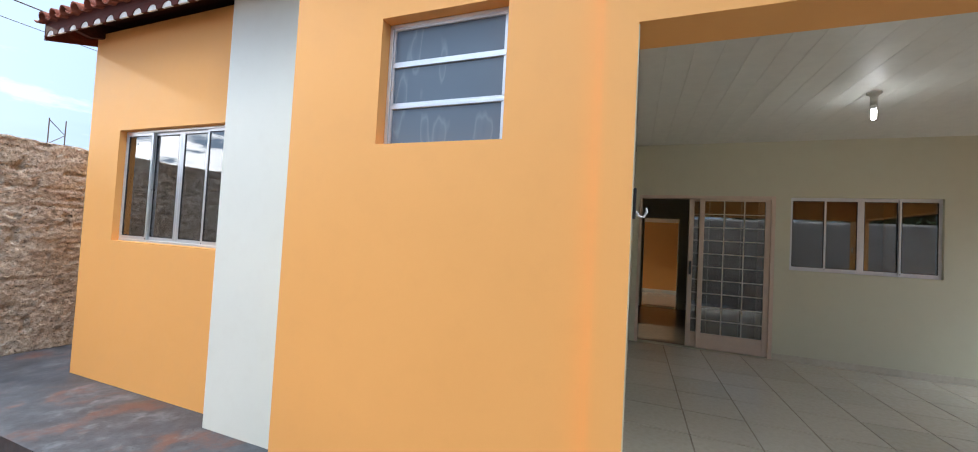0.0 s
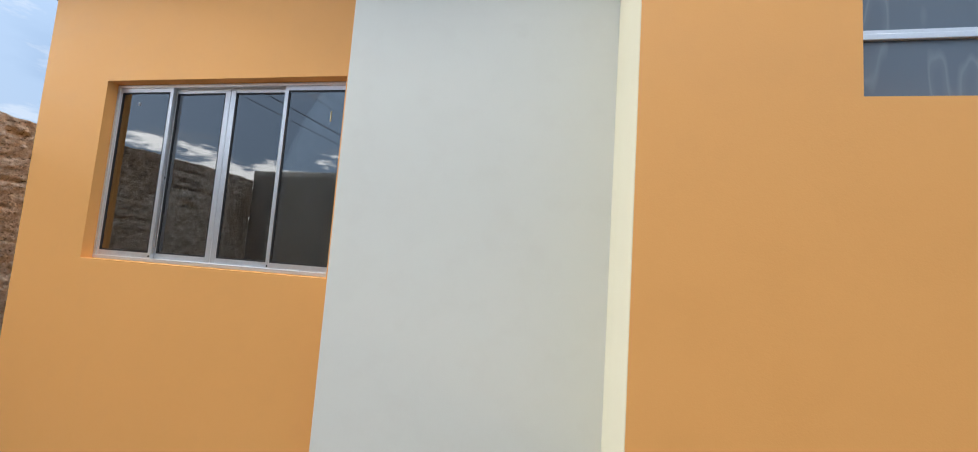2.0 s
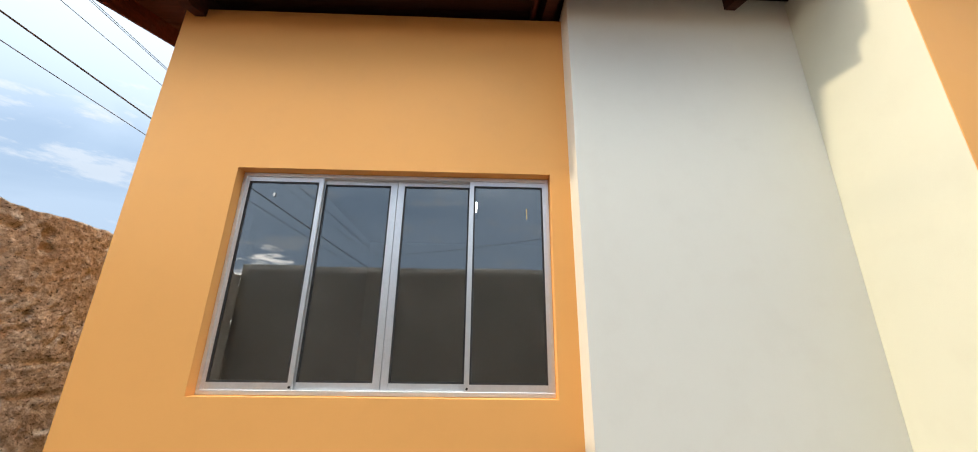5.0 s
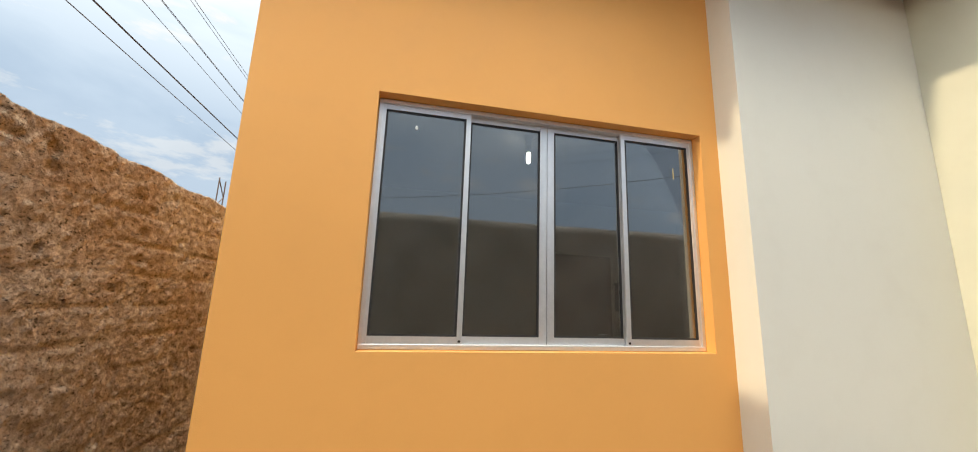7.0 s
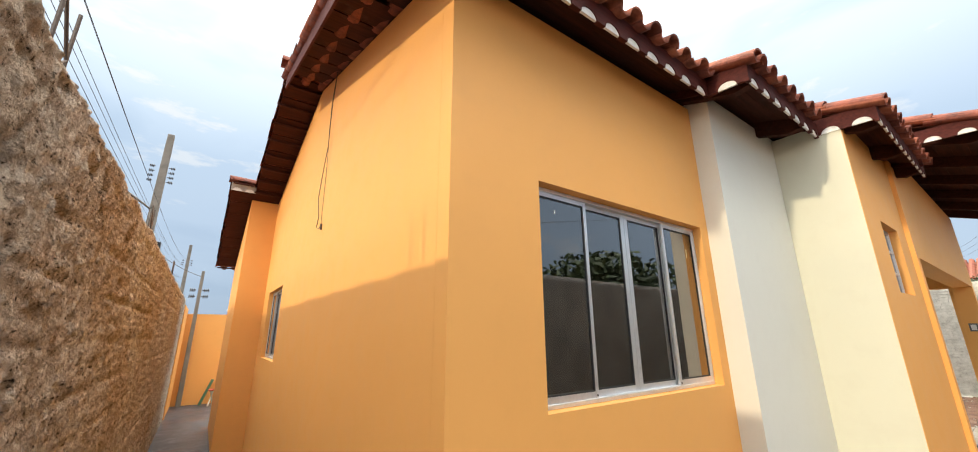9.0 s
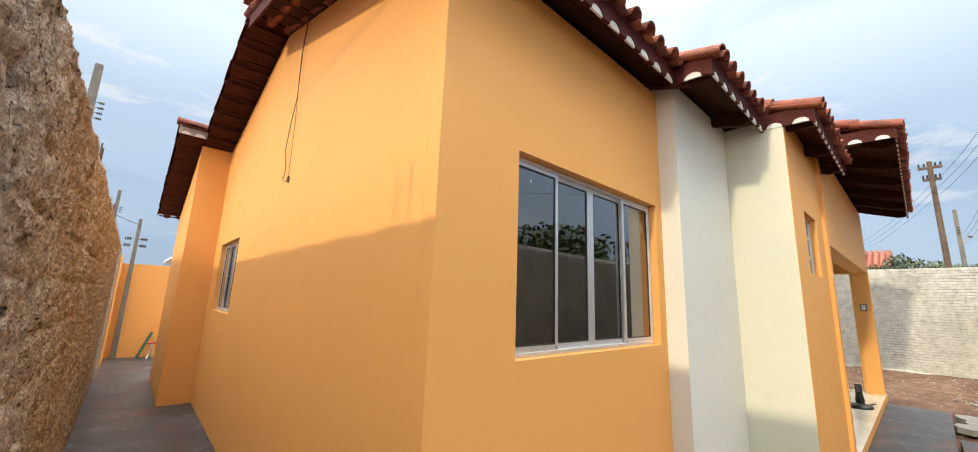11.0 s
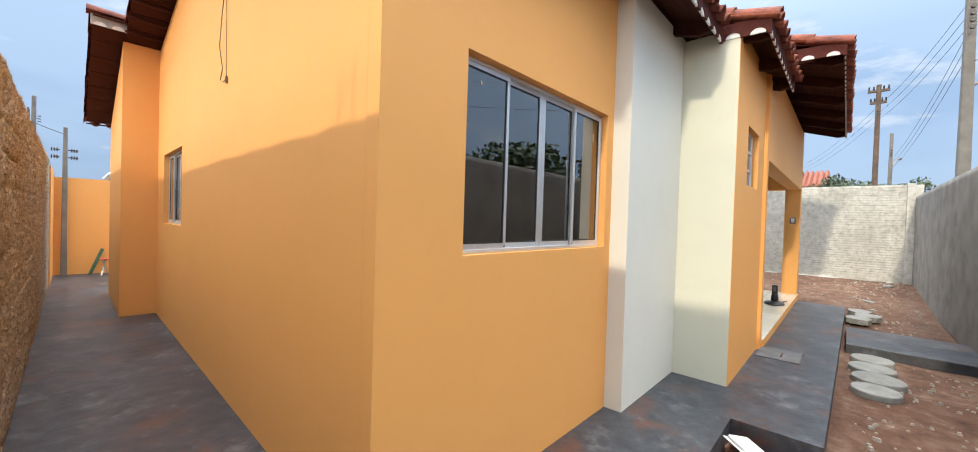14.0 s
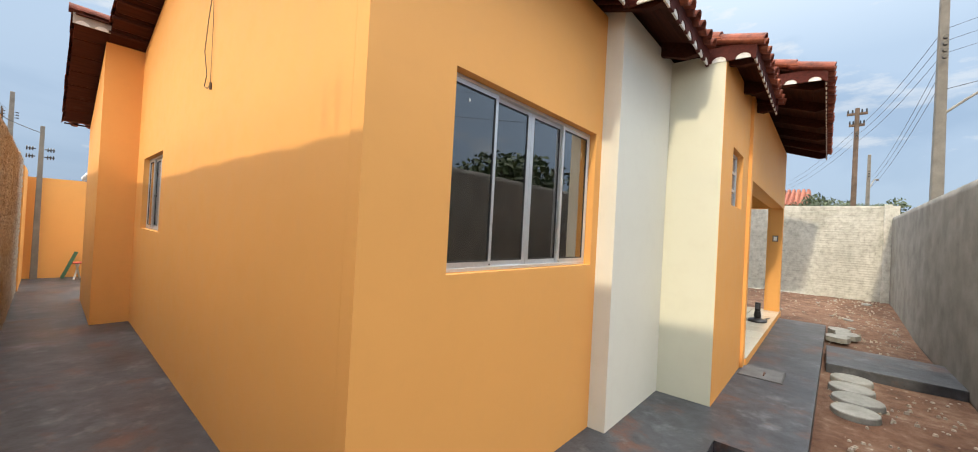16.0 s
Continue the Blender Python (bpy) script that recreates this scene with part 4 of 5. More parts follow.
def front_roof(x0, x1, ey, zb, prev, label, rafters, caps):
    roof = thing("roof", (0, 0, 0), label, "roof", "", "structure")
    top = zb + 0.142
    fascia(roof, (x0, ey, zb), (x1, ey, zb))
    if prev is not None:
        fascia(roof, (x0 - 0.001, prev, zb + SLOPE * (prev - ey) * 0.25), (x0 - 0.001, ey + 0.004, zb))
    lay_tiles(roof, x0 - 0.02, x1, ey - 0.055, top - 0.034, SLOPE, RY - ey + 0.05, 1,
              (lambda c, r: r == 0 or c == 0) if caps is None else (lambda c, r: r == 0))
    length = RY - ey
    ang = math.degrees(math.atan(SLOPE))
    for k in range(int((0.75 - ey) / 0.125)):
        y = ey + 0.03 + k * 0.125
        z = top - 0.052 + SLOPE * (y - ey)
        bm = bmesh.new()
        prism(bm, [(y, z), (y + 0.123, z + SLOPE * 0.123), (y + 0.123, z + SLOPE * 0.123 + 0.012), (y, z + 0.012)], "x", x0 + 0.02, x1 + 0.012)
        part("soffit_filler", bm, RAFTER, roof, "dark board added under the tiles to close the soffit")
    bm = bmesh.new()
    deep = 0.5 if zb > 3.4 else 0.18
    back = prev if prev is not None else ey
    prism(bm, [(back, top - deep + SLOPE * (back - ey)), (back, top - 0.004 + SLOPE * (back - ey)), (RY, top - 0.004 + SLOPE * (RY - ey)), (RY, top - deep + SLOPE * (RY - ey))], "x", x0 + 0.001, x0 + 0.019)
    part("side_board", bm, FASCIA, roof, "dark board closing the roof step")
    for x in rafters:
        bm = bmesh.new()
        e = ey + 0.031
        prism(bm, [(e, top - 0.135), (e, top - 0.03 + SLOPE * 0.03), (RY, top - 0.03 + SLOPE * (RY - ey)), (RY, top - 0.15 + SLOPE * (RY - ey)), (e + 0.1, top - 0.15)], "x", x - 0.03, x + 0.03)
        part("rafter", bm, RAFTER, roof, "sawn timber rafter")
    if caps:
        for i in range(int(length / 0.38)):
            ob = new("cap_tile", CAP)
            ob.matrix_basis = pose(x0 + 0.07, ey - 0.05 + i * 0.38 * 0.95, top + 0.02 + SLOPE * (i * 0.38 * 0.95 - 0.06), ang - 2, 0, 0)
            ob.parent = roof
    return roof


front_roof(-0.90, 1.465, -0.235, 3.30, None, "terracotta tile roof over the bedroom with oxblood eaves", [-0.42], None)
front_roof(1.465, 2.855, -0.495, 3.285, -0.225, "small stepped tile roof over the white panel", [1.56, 2.55], True)
front_roof(2.855, 4.92, -0.875, 3.28, -0.475, "stepped terracotta tile roof over the bathroom", [3.0, 3.9, 4.7], True)
front_roof(4.6, 10.0, -1.36, 3.53, -0.90, "terracotta tile roof with deep eaves over the porch", [4.9, 5.9, 6.9, 7.9, 8.9, 9.8], True)

roof = thing("roof", (0, 0, 0), "rear slope of the terracotta tile roof", "roof", "", "structure")
BE = 8.6
bz = RZ - BACK * (BE - RY)
lay_tiles(roof, -0.92, 9.98, BE, bz + 0.02, BACK, BE - RY, -1, lambda c, r: c < 3)
# dark boards added beneath the tiles, standing for the overhang's shaded underside
for k in range(int((KY0 + 0.3 - RY) / 0.36)):
    y = RY + 0.01 + k * 0.36
    z = RZ - BACK * (y - RY) - 0.014
    bm = bmesh.new()
    prism(bm, [(y, z), (y + 0.335, z - BACK * 0.335), (y + 0.335, z - BACK * 0.335 + 0.01), (y, z + 0.01)], "x", -0.88, XL + SKIN)
    part("soffit_filler", bm, RAFTER, roof, "dark board added under the tiles to close the soffit")
bm = bmesh.new()
k = 0
while k * RUN < BE - RY:
    y = BE - 0.1 - k * RUN * 0.97
    box(bm, -0.90, 9.95, y - 0.045, y, RZ - BACK * (y - RY) - 0.045, RZ - BACK * (y - RY) - 0.02)
    k += 1
part("batten", bm, RAFTER, roof, "row of thin roof battens")
for x in (-0.44, 2.0, 4.5, 7.0, 9.6):
    bm = bmesh.new()
    prism(bm, [(RY, RZ - 0.02), (BE, bz - 0.02), (BE, bz - 0.13), (RY, RZ - 0.13)], "x", x - 0.03, x + 0.03)
    part("rafter", bm, RAFTER, roof, "sawn timber rafter")
for i in range(27):
    ob = new("cap_tile", CAP)
    ob.matrix_basis = pose(-0.97 + i * 0.405, RY, RZ + 0.10, 0, -1.5, -90)
    ob.parent = roof

# front slope of the gable: same added boards, dark in place of shade
for k in range(int((RY - 0.75) / 0.36)):
    y = 0.76 + k * 0.36
    z = 3.30 + 0.142 + SLOPE * (y + 0.235) - 0.028
    bm = bmesh.new()
    prism(bm, [(y, z), (y + 0.335, z + SLOPE * 0.335), (y + 0.335, z + SLOPE * 0.335 + 0.01), (y, z + 0.01)], "x", -0.88, XL + SKIN)
    part("soffit_filler", bm, RAFTER, roof, "dark board added under the tiles to close the soffit")
roof = thing("roof", (0, 0, 0), "narrow tile roof over the projecting block", "roof", "", "structure")
lay_tiles(roof, -1.24, -0.86, 8.5, 2.98, 0.36, 2.85, -1, lambda c, r: True)
# added boards again, their dark colour giving the block's overhang its shade
for k in range(7):
    y = 5.75 + k * 0.36
    z = 2.93 + 0.36 * (8.5 - y)
    bm = bmesh.new()
    prism(bm, [(y, z), (y + 0.34, z - 0.36 * 0.34), (y + 0.34, z - 0.36 * 0.34 + 0.01), (y, z + 0.01)], "x", -1.20, -0.87)
    part("soffit_filler", bm, RAFTER, roof, "dark board added under the tiles to close the soffit")
bm = bmesh.new()
for k in range(9):
    y = 8.4 - k * 0.34
    box(bm, -1.2, -0.87, y - 0.045, y, 2.95 + 0.36 * (8.5 - y), 2.968 + 0.36 * (8.5 - y))
part("batten", bm, RAFTER, roof, "row of thin roof battens")
board = fascia(roof, (-1.22, 5.68, 3.86), (-0.88, 5.68, 3.86), 0.13, "pale weathered gable-end board")
board.data.materials[0] = plain("weathered_grey_board", (0.42, 0.38, 0.34), 0.8, vary=0.2)
for i in range(1):
    ob = new("cap_tile", CAP)
    ob.matrix_basis = pose(-1.26, 5.71, 4.01, 0, 0, -90)
    ob.parent = roof


# ---- porch ----
porch = thing("floor_porch", (0, 0, 0), "cream glazed tile floor of the porch", "floor", "", "structure")
part("screed", boxed(QX1 + 0.001, CX1 - 0.003, QY + 0.01, PB, 0.0, PFZ - 0.012), plain("brown_grout", (0.13, 0.085, 0.055), 0.85), porch)
part("kerb", boxed(QX1, CX1 + 0.02, QY - 0.02, QY + 0.035, 0.001, PFZ - 0.004, bevel=0.004), ORANGE, porch, "orange painted floor edge")


def glazed():
    m, nt, b = nodes_of("cream_glazed_tile")
    info = nt.nodes.new("ShaderNodeObjectInfo")
    r = ramp_of(nt, info.outputs["Random"], [(0.0, (0.58, 0.53, 0.43)), (1.0, (0.66, 0.61, 0.51))])
    n = noise_of(nt, 25, 5, 0.6)
    r2 = ramp_of(nt, n.outputs[0], [(0.35, (0.93, 0.92, 0.9)), (0.6, (1, 1, 1))])
    nt.links.new(mixed(nt, r.outputs[0], r2.outputs[0], 1.0, "MULTIPLY"), b.inputs["Base Color"])
    rr = ramp_of(nt, n.outputs[0], [(0.3, (0.10,) * 3), (0.7, (0.22,) * 3)])
    nt.links.new(rr.outputs[0], b.inputs["Roughness"])
    return m


GLAZE = glazed()
TS = 0.485
bm = boxed(0.005, TS - 0.005, 0.005, TS - 0.005, -0.012, 0.0, bevel=0.0015)
FT = finish("tile", bm, GLAZE)
for i in range(10):
    for j in range(10):
        ob = new("floor_tile", FT)
        ob.location = (QX1 + 0.09 + (i - 0.2) * TS, PB - (j + 1) * TS, PFZ)
        ob.parent = porch
skirt = thing("baseboard", (0, 0, 0), "cream tile skirting along the porch wall", "baseboard", "", "structure")
SK = finish("skirting_tile", boxed(0.003, TS - 0.003, -0.012, -0.001, 0.002, 0.085, bevel=0.002), GLAZE)
for i in range(7):
    ob = new("skirting_tile", SK)
    ob.location = (PD[1] + i * TS * 0.92, PB, PFZ)
    ob.parent = skirt


BULB = glow("lit_bulb", (1.0, 0.99, 0.94), 22)


def bulb_lamp(at, label):
    lamp = thing("ceiling_lamp", at, label, "lamp")
    bm = bmesh.new()
    lathe(bm, [(0.055, 0.0), (0.055, -0.012), (0.03, -0.03), (0.024, -0.075), (0.027, -0.08), (0.027, -0.115), (0.02, -0.12)][::-1], sides=18)
    part("socket", bm, CERAMIC, lamp, "white ceramic socket", True)
    bm = bmesh.new()
    lathe(bm, [(0.008, -0.255), (0.016, -0.248), (0.019, -0.235), (0.019, -0.165), (0.015, -0.155)], sides=16)
    part("bulb", bm, BULB, lamp, "lit compact fluorescent bulb", True)
    part("bulb_base", lathe(bmesh.new(), [(0.022, -0.156), (0.028, -0.148), (0.026, -0.122), (0.018, -0.119)], sides=16), PLASTIC_W, lamp, "", True)
    return lamp


bulb_lamp((6.66, 2.38, 3.10), "bare lit bulb in a ceramic socket on the porch ceiling")
bulb_lamp((1.145, 1.55, 3.0), "bare lit bulb on the bedroom ceiling")

bm = bmesh.new()
box(bm, -0.012, 0.0, -0.02, 0.02, -0.06, 0.06, bevel=0.004)
bracket = thing("wall_hook", (QX1 + 0.016, QY + 0.1, 1.72), "small black wall bracket with a loose white cable", "hook")
part("plate", bm, PLASTIC_K, bracket)
part("cable", tube(bmesh.new(), [(0.0, 0.0, -0.03), (0.012, -0.02, -0.05), (0.028, -0.03, -0.055), (0.04, -0.035, -0.035), (0.036, -0.03, -0.02)], 0.004, 6), PLASTIC_W, bracket, "stub of white cable")

sw = thing("light_switch", (CX0, QY + 0.12, 1.72), "white light switch in a grey wall box", "switch")
part("wall_box", boxed(-0.008, 0.0, -0.05, 0.05, -0.065, 0.065, bevel=0.003), plain("grey_box", (0.12, 0.12, 0.12), 0.6), sw)
part("plate", boxed(-0.016, -0.0085, -0.03, 0.03, -0.045, 0.045, bevel=0.003), PLASTIC_W, sw)

dev = thing("black_device", (7.6, QY + 0.2, PFZ), "black plastic device on a flat oval base with a trailing cable", "device")
bm = bmesh.new()
lathe(bm, [(0.17, 0.0), (0.175, 0.012), (0.16, 0.03), (0.10, 0.045), (0.05, 0.06)], sides=24)
bm.transform(Matrix.Diagonal((1.0, 0.75, 1.0, 1)))
dev.scale = (1.2, 1.2, 1.2)
part("base", bm, PLASTIC_K, dev, "", True)
part("neck", lathe(bmesh.new(), [(0.045, 0.055), (0.05, 0.09), (0.042, 0.14), (0.04, 0.17)], sides=16), PLASTIC_K, dev, "", True)
head = part("head", boxed(-0.04, 0.04, -0.036, 0.036, 0.165, 0.30, bevel=0.015), PLASTIC_K, dev)
part("button_panel", boxed(-0.044, -0.0402, -0.024, 0.024, 0.2, 0.28, bevel=0.0015), plain("grey_panel", (0.1, 0.1, 0.11), 0.3), head, "small grey panel")
part("cable", tube(bmesh.new(), [(0.1, -0.05, 0.02), (0.2, -0.1, 0.008), (0.3, -0.07, 0.008), (0.38, -0.12, 0.008), (0.5, -0.11, 0.008)], 0.008, 6), PLASTIC_K, dev, "thin black cable")


# ---- yard ----
DISC = plain("pale_cement", (0.25, 0.25, 0.235), 0.9, vary=0.2, scale=7, fine=60, bump=0.4, dist=0.006)
drng = random.Random(3)


def stepping_disc(x, y, r):
    d = thing("stepping_stone", (x, y, -0.18), "round pale cement stepping disc on the earth", "stepping stone", "round stepping stones")
    bm = bmesh.new()
    lathe(bm, [(r * 0.98, 0.0), (r, 0.03), (r * 0.985, 0.075), (r * 0.95, 0.085), (r * 0.5, 0.088), (0.01, 0.087)], sides=30)
    for v in bm.verts:
        q = noise.noise(Vector((v.co.x * 6 + x * 9, v.co.y * 6, 0)))
        v.co.x *= 1 + 0.03 * q
        v.co.y *= 1 + 0.03 * q
    part("disc", bm, DISC, d)


for x, y, r in ((4.29, -1.70, 0.20), (4.74, -1.74, 0.225), (5.17, -1.70, 0.215), (5.62, -1.72, 0.21)):
    stepping_disc(x, y, r)
for x, y in ((8.35, -1.62), (8.75, -1.75), (9.2, -1.66)):
    st = thing("stepping_stone", (x, y, -0.12), "broken pale cement slab lying on the earth", "stepping stone", "broken slabs")
    bm = bmesh.new()
    pts = [(0.26 * (0.8 + 0.3 * drng.random()) * math.cos(a), 0.2 * (0.8 + 0.3 * drng.random()) * math.sin(a)) for a in [k * math.pi / 4 for k in range(8)]]
    prism(bm, pts, "z", 0.0, 0.085)
    part("slab", bm, DISC, st)

mh = thing("inspection_cover", (4.43, -0.88, 0.016), "square pale cement inspection cover set in the walkway", "manhole cover")
part("frame", boxed(-0.26, 0.26, -0.22, 0.22, 0.0005, 0.006, bevel=0.002), plain("dark_joint", (0.07, 0.07, 0.07), 0.9), mh)
part("lid", boxed(-0.245, 0.245, -0.205, 0.205, 0.004, 0.012, bevel=0.003), plain("grey_cement_lid", (0.13, 0.132, 0.138), 0.85, vary=0.25, scale=7, fine=60, bump=0.4, dist=0.004), mh, "pale cement lid")
part("grip", tube(bmesh.new(), [(-0.12, -0.03, 0.014), (-0.10, -0.03, 0.03), (-0.02, -0.03, 0.032), (0.0, -0.03, 0.014)], 0.008, 6), plain("rusty_iron", (0.12, 0.06, 0.04), 0.8), mh, "small iron grip")

tray = thing("plastic_tray", (1.95, -0.98, -0.075), "discarded white plastic tray lying on rubble", "tray")
tray.rotation_euler = (radians(14), radians(-10), radians(55))
bm = bmesh.new()
box(bm, -0.14, 0.14, -0.09, 0.09, 0.0, 0.045, bevel=0.018)
for v in bm.verts:
    if v.co.z > 0.03:
        v.co.x *= 0.88
        v.co.y *= 0.84
part("shell", bm, PLASTIC_W, tray, "", True)
part("rim", boxed(-0.155, 0.155, -0.105, 0.105, -0.006, 0.003, bevel=0.003), PLASTIC_W, tray)

RUBBLE = plain("rubble_clay", (0.26, 0.12, 0.075), 0.92, vary=0.3, scale=12, fine=70, bump=0.5, dist=0.006)
PEB = plain("pebble_grey", (0.34, 0.30, 0.25), 0.9, vary=0.25, scale=14, fine=70, bump=0.4, dist=0.004)


def lump(r, seed):
    bm = bmesh.new()
    bmesh.ops.create_icosphere(bm, subdivisions=2, radius=r)
    for v in bm.verts:
        v.co *= 1 + 0.45 * noise.noise(v.co * (1.1 / r) + Vector((seed, 0, 0)))
        v.co.z = max(v.co.z * 0.6, -r * 0.35)
    return bm


rubs = [finish("lump", lump(0.05, k), RUBBLE) for k in range(4)]
pales = [finish("lump", lump(0.05, k + 20), DISC) for k in range(3)]
for i in range(16):
    ob = new("rubble_stone", rubs[i % 4])
    ob.location = (drng.uniform(1.5, 2.12), drng.uniform(-1.25, -0.86), -0.135)
    ob.rotation_euler = (0, 0, drng.uniform(0, 6))
    s = drng.uniform(0.6, 1.5)
    ob.scale = (s, s, s)
    tagged(ob, "broken reddish brick rubble on the earth", "rubble", "rubble beside the walkway")
pebs = []
for i in range(900):
    x, y = drng.uniform(2.4, 13.8), drng.uniform(FY + 0.1, -1.5)
    if drng.random() < 0.35:
        x, y = drng.uniform(9.6, 13.8), drng.uniform(-1.5, 6)
    if 5.85 < x < 7.35 and y < -1.4:
        continue
    pebs.append((x, y, drng.uniform(0.006, 0.03), drng.random()))
vs, fs = [], []
for x, y, r, q in pebs:
    z0 = GZ - 0.02 + 0.30 * min(1, max(0, (x - 9.2) / 4.0))
    k = len(vs)
    for a in range(5):
        t = a * 2 * math.pi / 5 + q * 6
        vs.append((x + r * math.cos(t) * (0.8 + 0.4 * ((a * q * 7) % 1)), y + r * math.sin(t), z0 - 0.01))
    for a in range(5):
        t = a * 2 * math.pi / 5 + q * 6 + 0.3
        vs.append((x + 0.6 * r * math.cos(t), y + 0.6 * r * math.sin(t), z0 + r * 0.8))
    fs += [(k + a, k + (a + 1) % 5, k + 5 + (a + 1) % 5, k + 5 + a) for a in range(5)] + [tuple(k + 5 + a for a in range(5))]
me = bpy.data.meshes.new("pebbles")
me.from_pydata(vs, [], fs)
me.materials.append(PEB)
tagged(new("pebbles", me), "scattered grey pebbles and brick crumbs on earth", "pebbles", "", "stuff")

for i in range(26):
    x, y = drng.uniform(9.3, 13.6), drng.uniform(-2.4, 2.5)
    z0 = GZ - 0.02 + 0.30 * min(1, max(0, (x - 9.2) / 4.0))
    ob = new("rubble_stone", pales[i % 3])
    s = drng.uniform(0.6, 2.0)
    ob.matrix_basis = pose(x, y, z0 + 0.01, 0, 0, drng.uniform(0, 360)) @ Matrix.Diagonal((s, s * 1.3, s * 0.8, 1))
    tagged(ob, "pale lump of mortar lying on the earth", "rubble", "mortar lumps in the yard")

# clutter at the end of the passage
stick = thing("green_board", (-1.06, 11.05, 0.016), "dark green board leaning against the orange wall", "board")
part("board", boxed(-0.03, 0.03, -0.015, 0.015, 0.0, 0.62, bevel=0.004), plain("green_enamel", (0.03, 0.10, 0.05), 0.5), stick)
stick.rotation_euler = (radians(-14), radians(20), 0)
st = thing("folding_stool", (-0.72, 10.85, 0.016), "small white and red folding stool", "stool")
for x in (-0.12, 0.12):
    part("leg", tube(bmesh.new(), [(x - 0.05, -0.1, 0.0), (x + 0.03, 0.1, 0.36)], 0.016, 8), PLASTIC_W, st)
    part("leg", tube(bmesh.new(), [(x + 0.05, 0.1, 0.0), (x - 0.03, -0.1, 0.36)], 0.016, 8), PLASTIC_W, st)
part("seat", boxed(-0.2, 0.2, -0.13, 0.13, 0.345, 0.37, bevel=0.008), plain("red_canvas", (0.4, 0.06, 0.03), 0.8), st, "red seat")

# loose cable on the gable
cab = thing("loose_cable", (XL - 0.012, 2.34, 2.60), "loose dark electric cable hanging down the orange gable", "cable")
pts = [(0, 0.02, 1.78), (0, 0.0, 1.6), (-0.01, 0.03, 1.3), (-0.012, 0.0, 1.0), (-0.01, -0.02, 0.8), (-0.015, 0.06, 0.55), (-0.02, 0.10, 0.3), (-0.01, 0.04, 0.1), (-0.01, 0.1, 0.02), (-0.005, 0.03, -0.01), (0.0, -0.03, 0.0)]
part("wire", tube(bmesh.new(), pts, 0.0032, 6), PLASTIC_K, cab)
part("wire", tube(bmesh.new(), [(0.002, -0.02, 1.72), (-0.004, 0.03, 1.25), (-0.004, 0.01, 0.85), (0, -0.02, 0.5), (0.0, -0.03, 0.15), (0.0, -0.04, 0.02)], 0.002, 6), PLASTIC_K, cab)
part("outlet", lathe(bmesh.new(), [(0.011, -0.028), (0.014, 0.0), (0.011, 0.026)], (0.006, -0.03, 0.0), 10), plain("brown_bakelite", (0.09, 0.05, 0.03), 0.6), cab, "small dark wall outlet")

# steel brackets on the alley wall
STEEL = plain("rusty_steel", (0.12, 0.10, 0.09), 0.7, 0.4, vary=0.2)
for y in (0.22, 2.7, 5.6):
    br = thing("wall_bracket", (AX - 0.07, y, 2.34), "thin welded steel bracket on the wall top", "bracket", "brackets on the wall")
    part("rod", tube(bmesh.new(), [(0, -0.07, 0.0), (0, -0.07, 0.32)], 0.006, 6), STEEL, br)
    part("rod", tube(bmesh.new(), [(0, 0.07, 0.0), (0, 0.07, 0.32)], 0.006, 6), STEEL, br)
    part("rod", tube(bmesh.new(), [(0, -0.07, 0.02), (0, 0.07, 0.15), (0, -0.07, 0.3)], 0.005, 6), STEEL, br)

# ---- poles and wires ----
POLE = plain("weathered_concrete_pole", (0.19, 0.18, 0.16), 0.9, vary=0.2, scale=4)
WOODP = plain("weathered_wood_pole", (0.13, 0.09, 0.065), 0.85, vary=0.25, scale=4)
WIRE = plain("black_wire", (0.02, 0.02, 0.022), 0.5, bump=0)


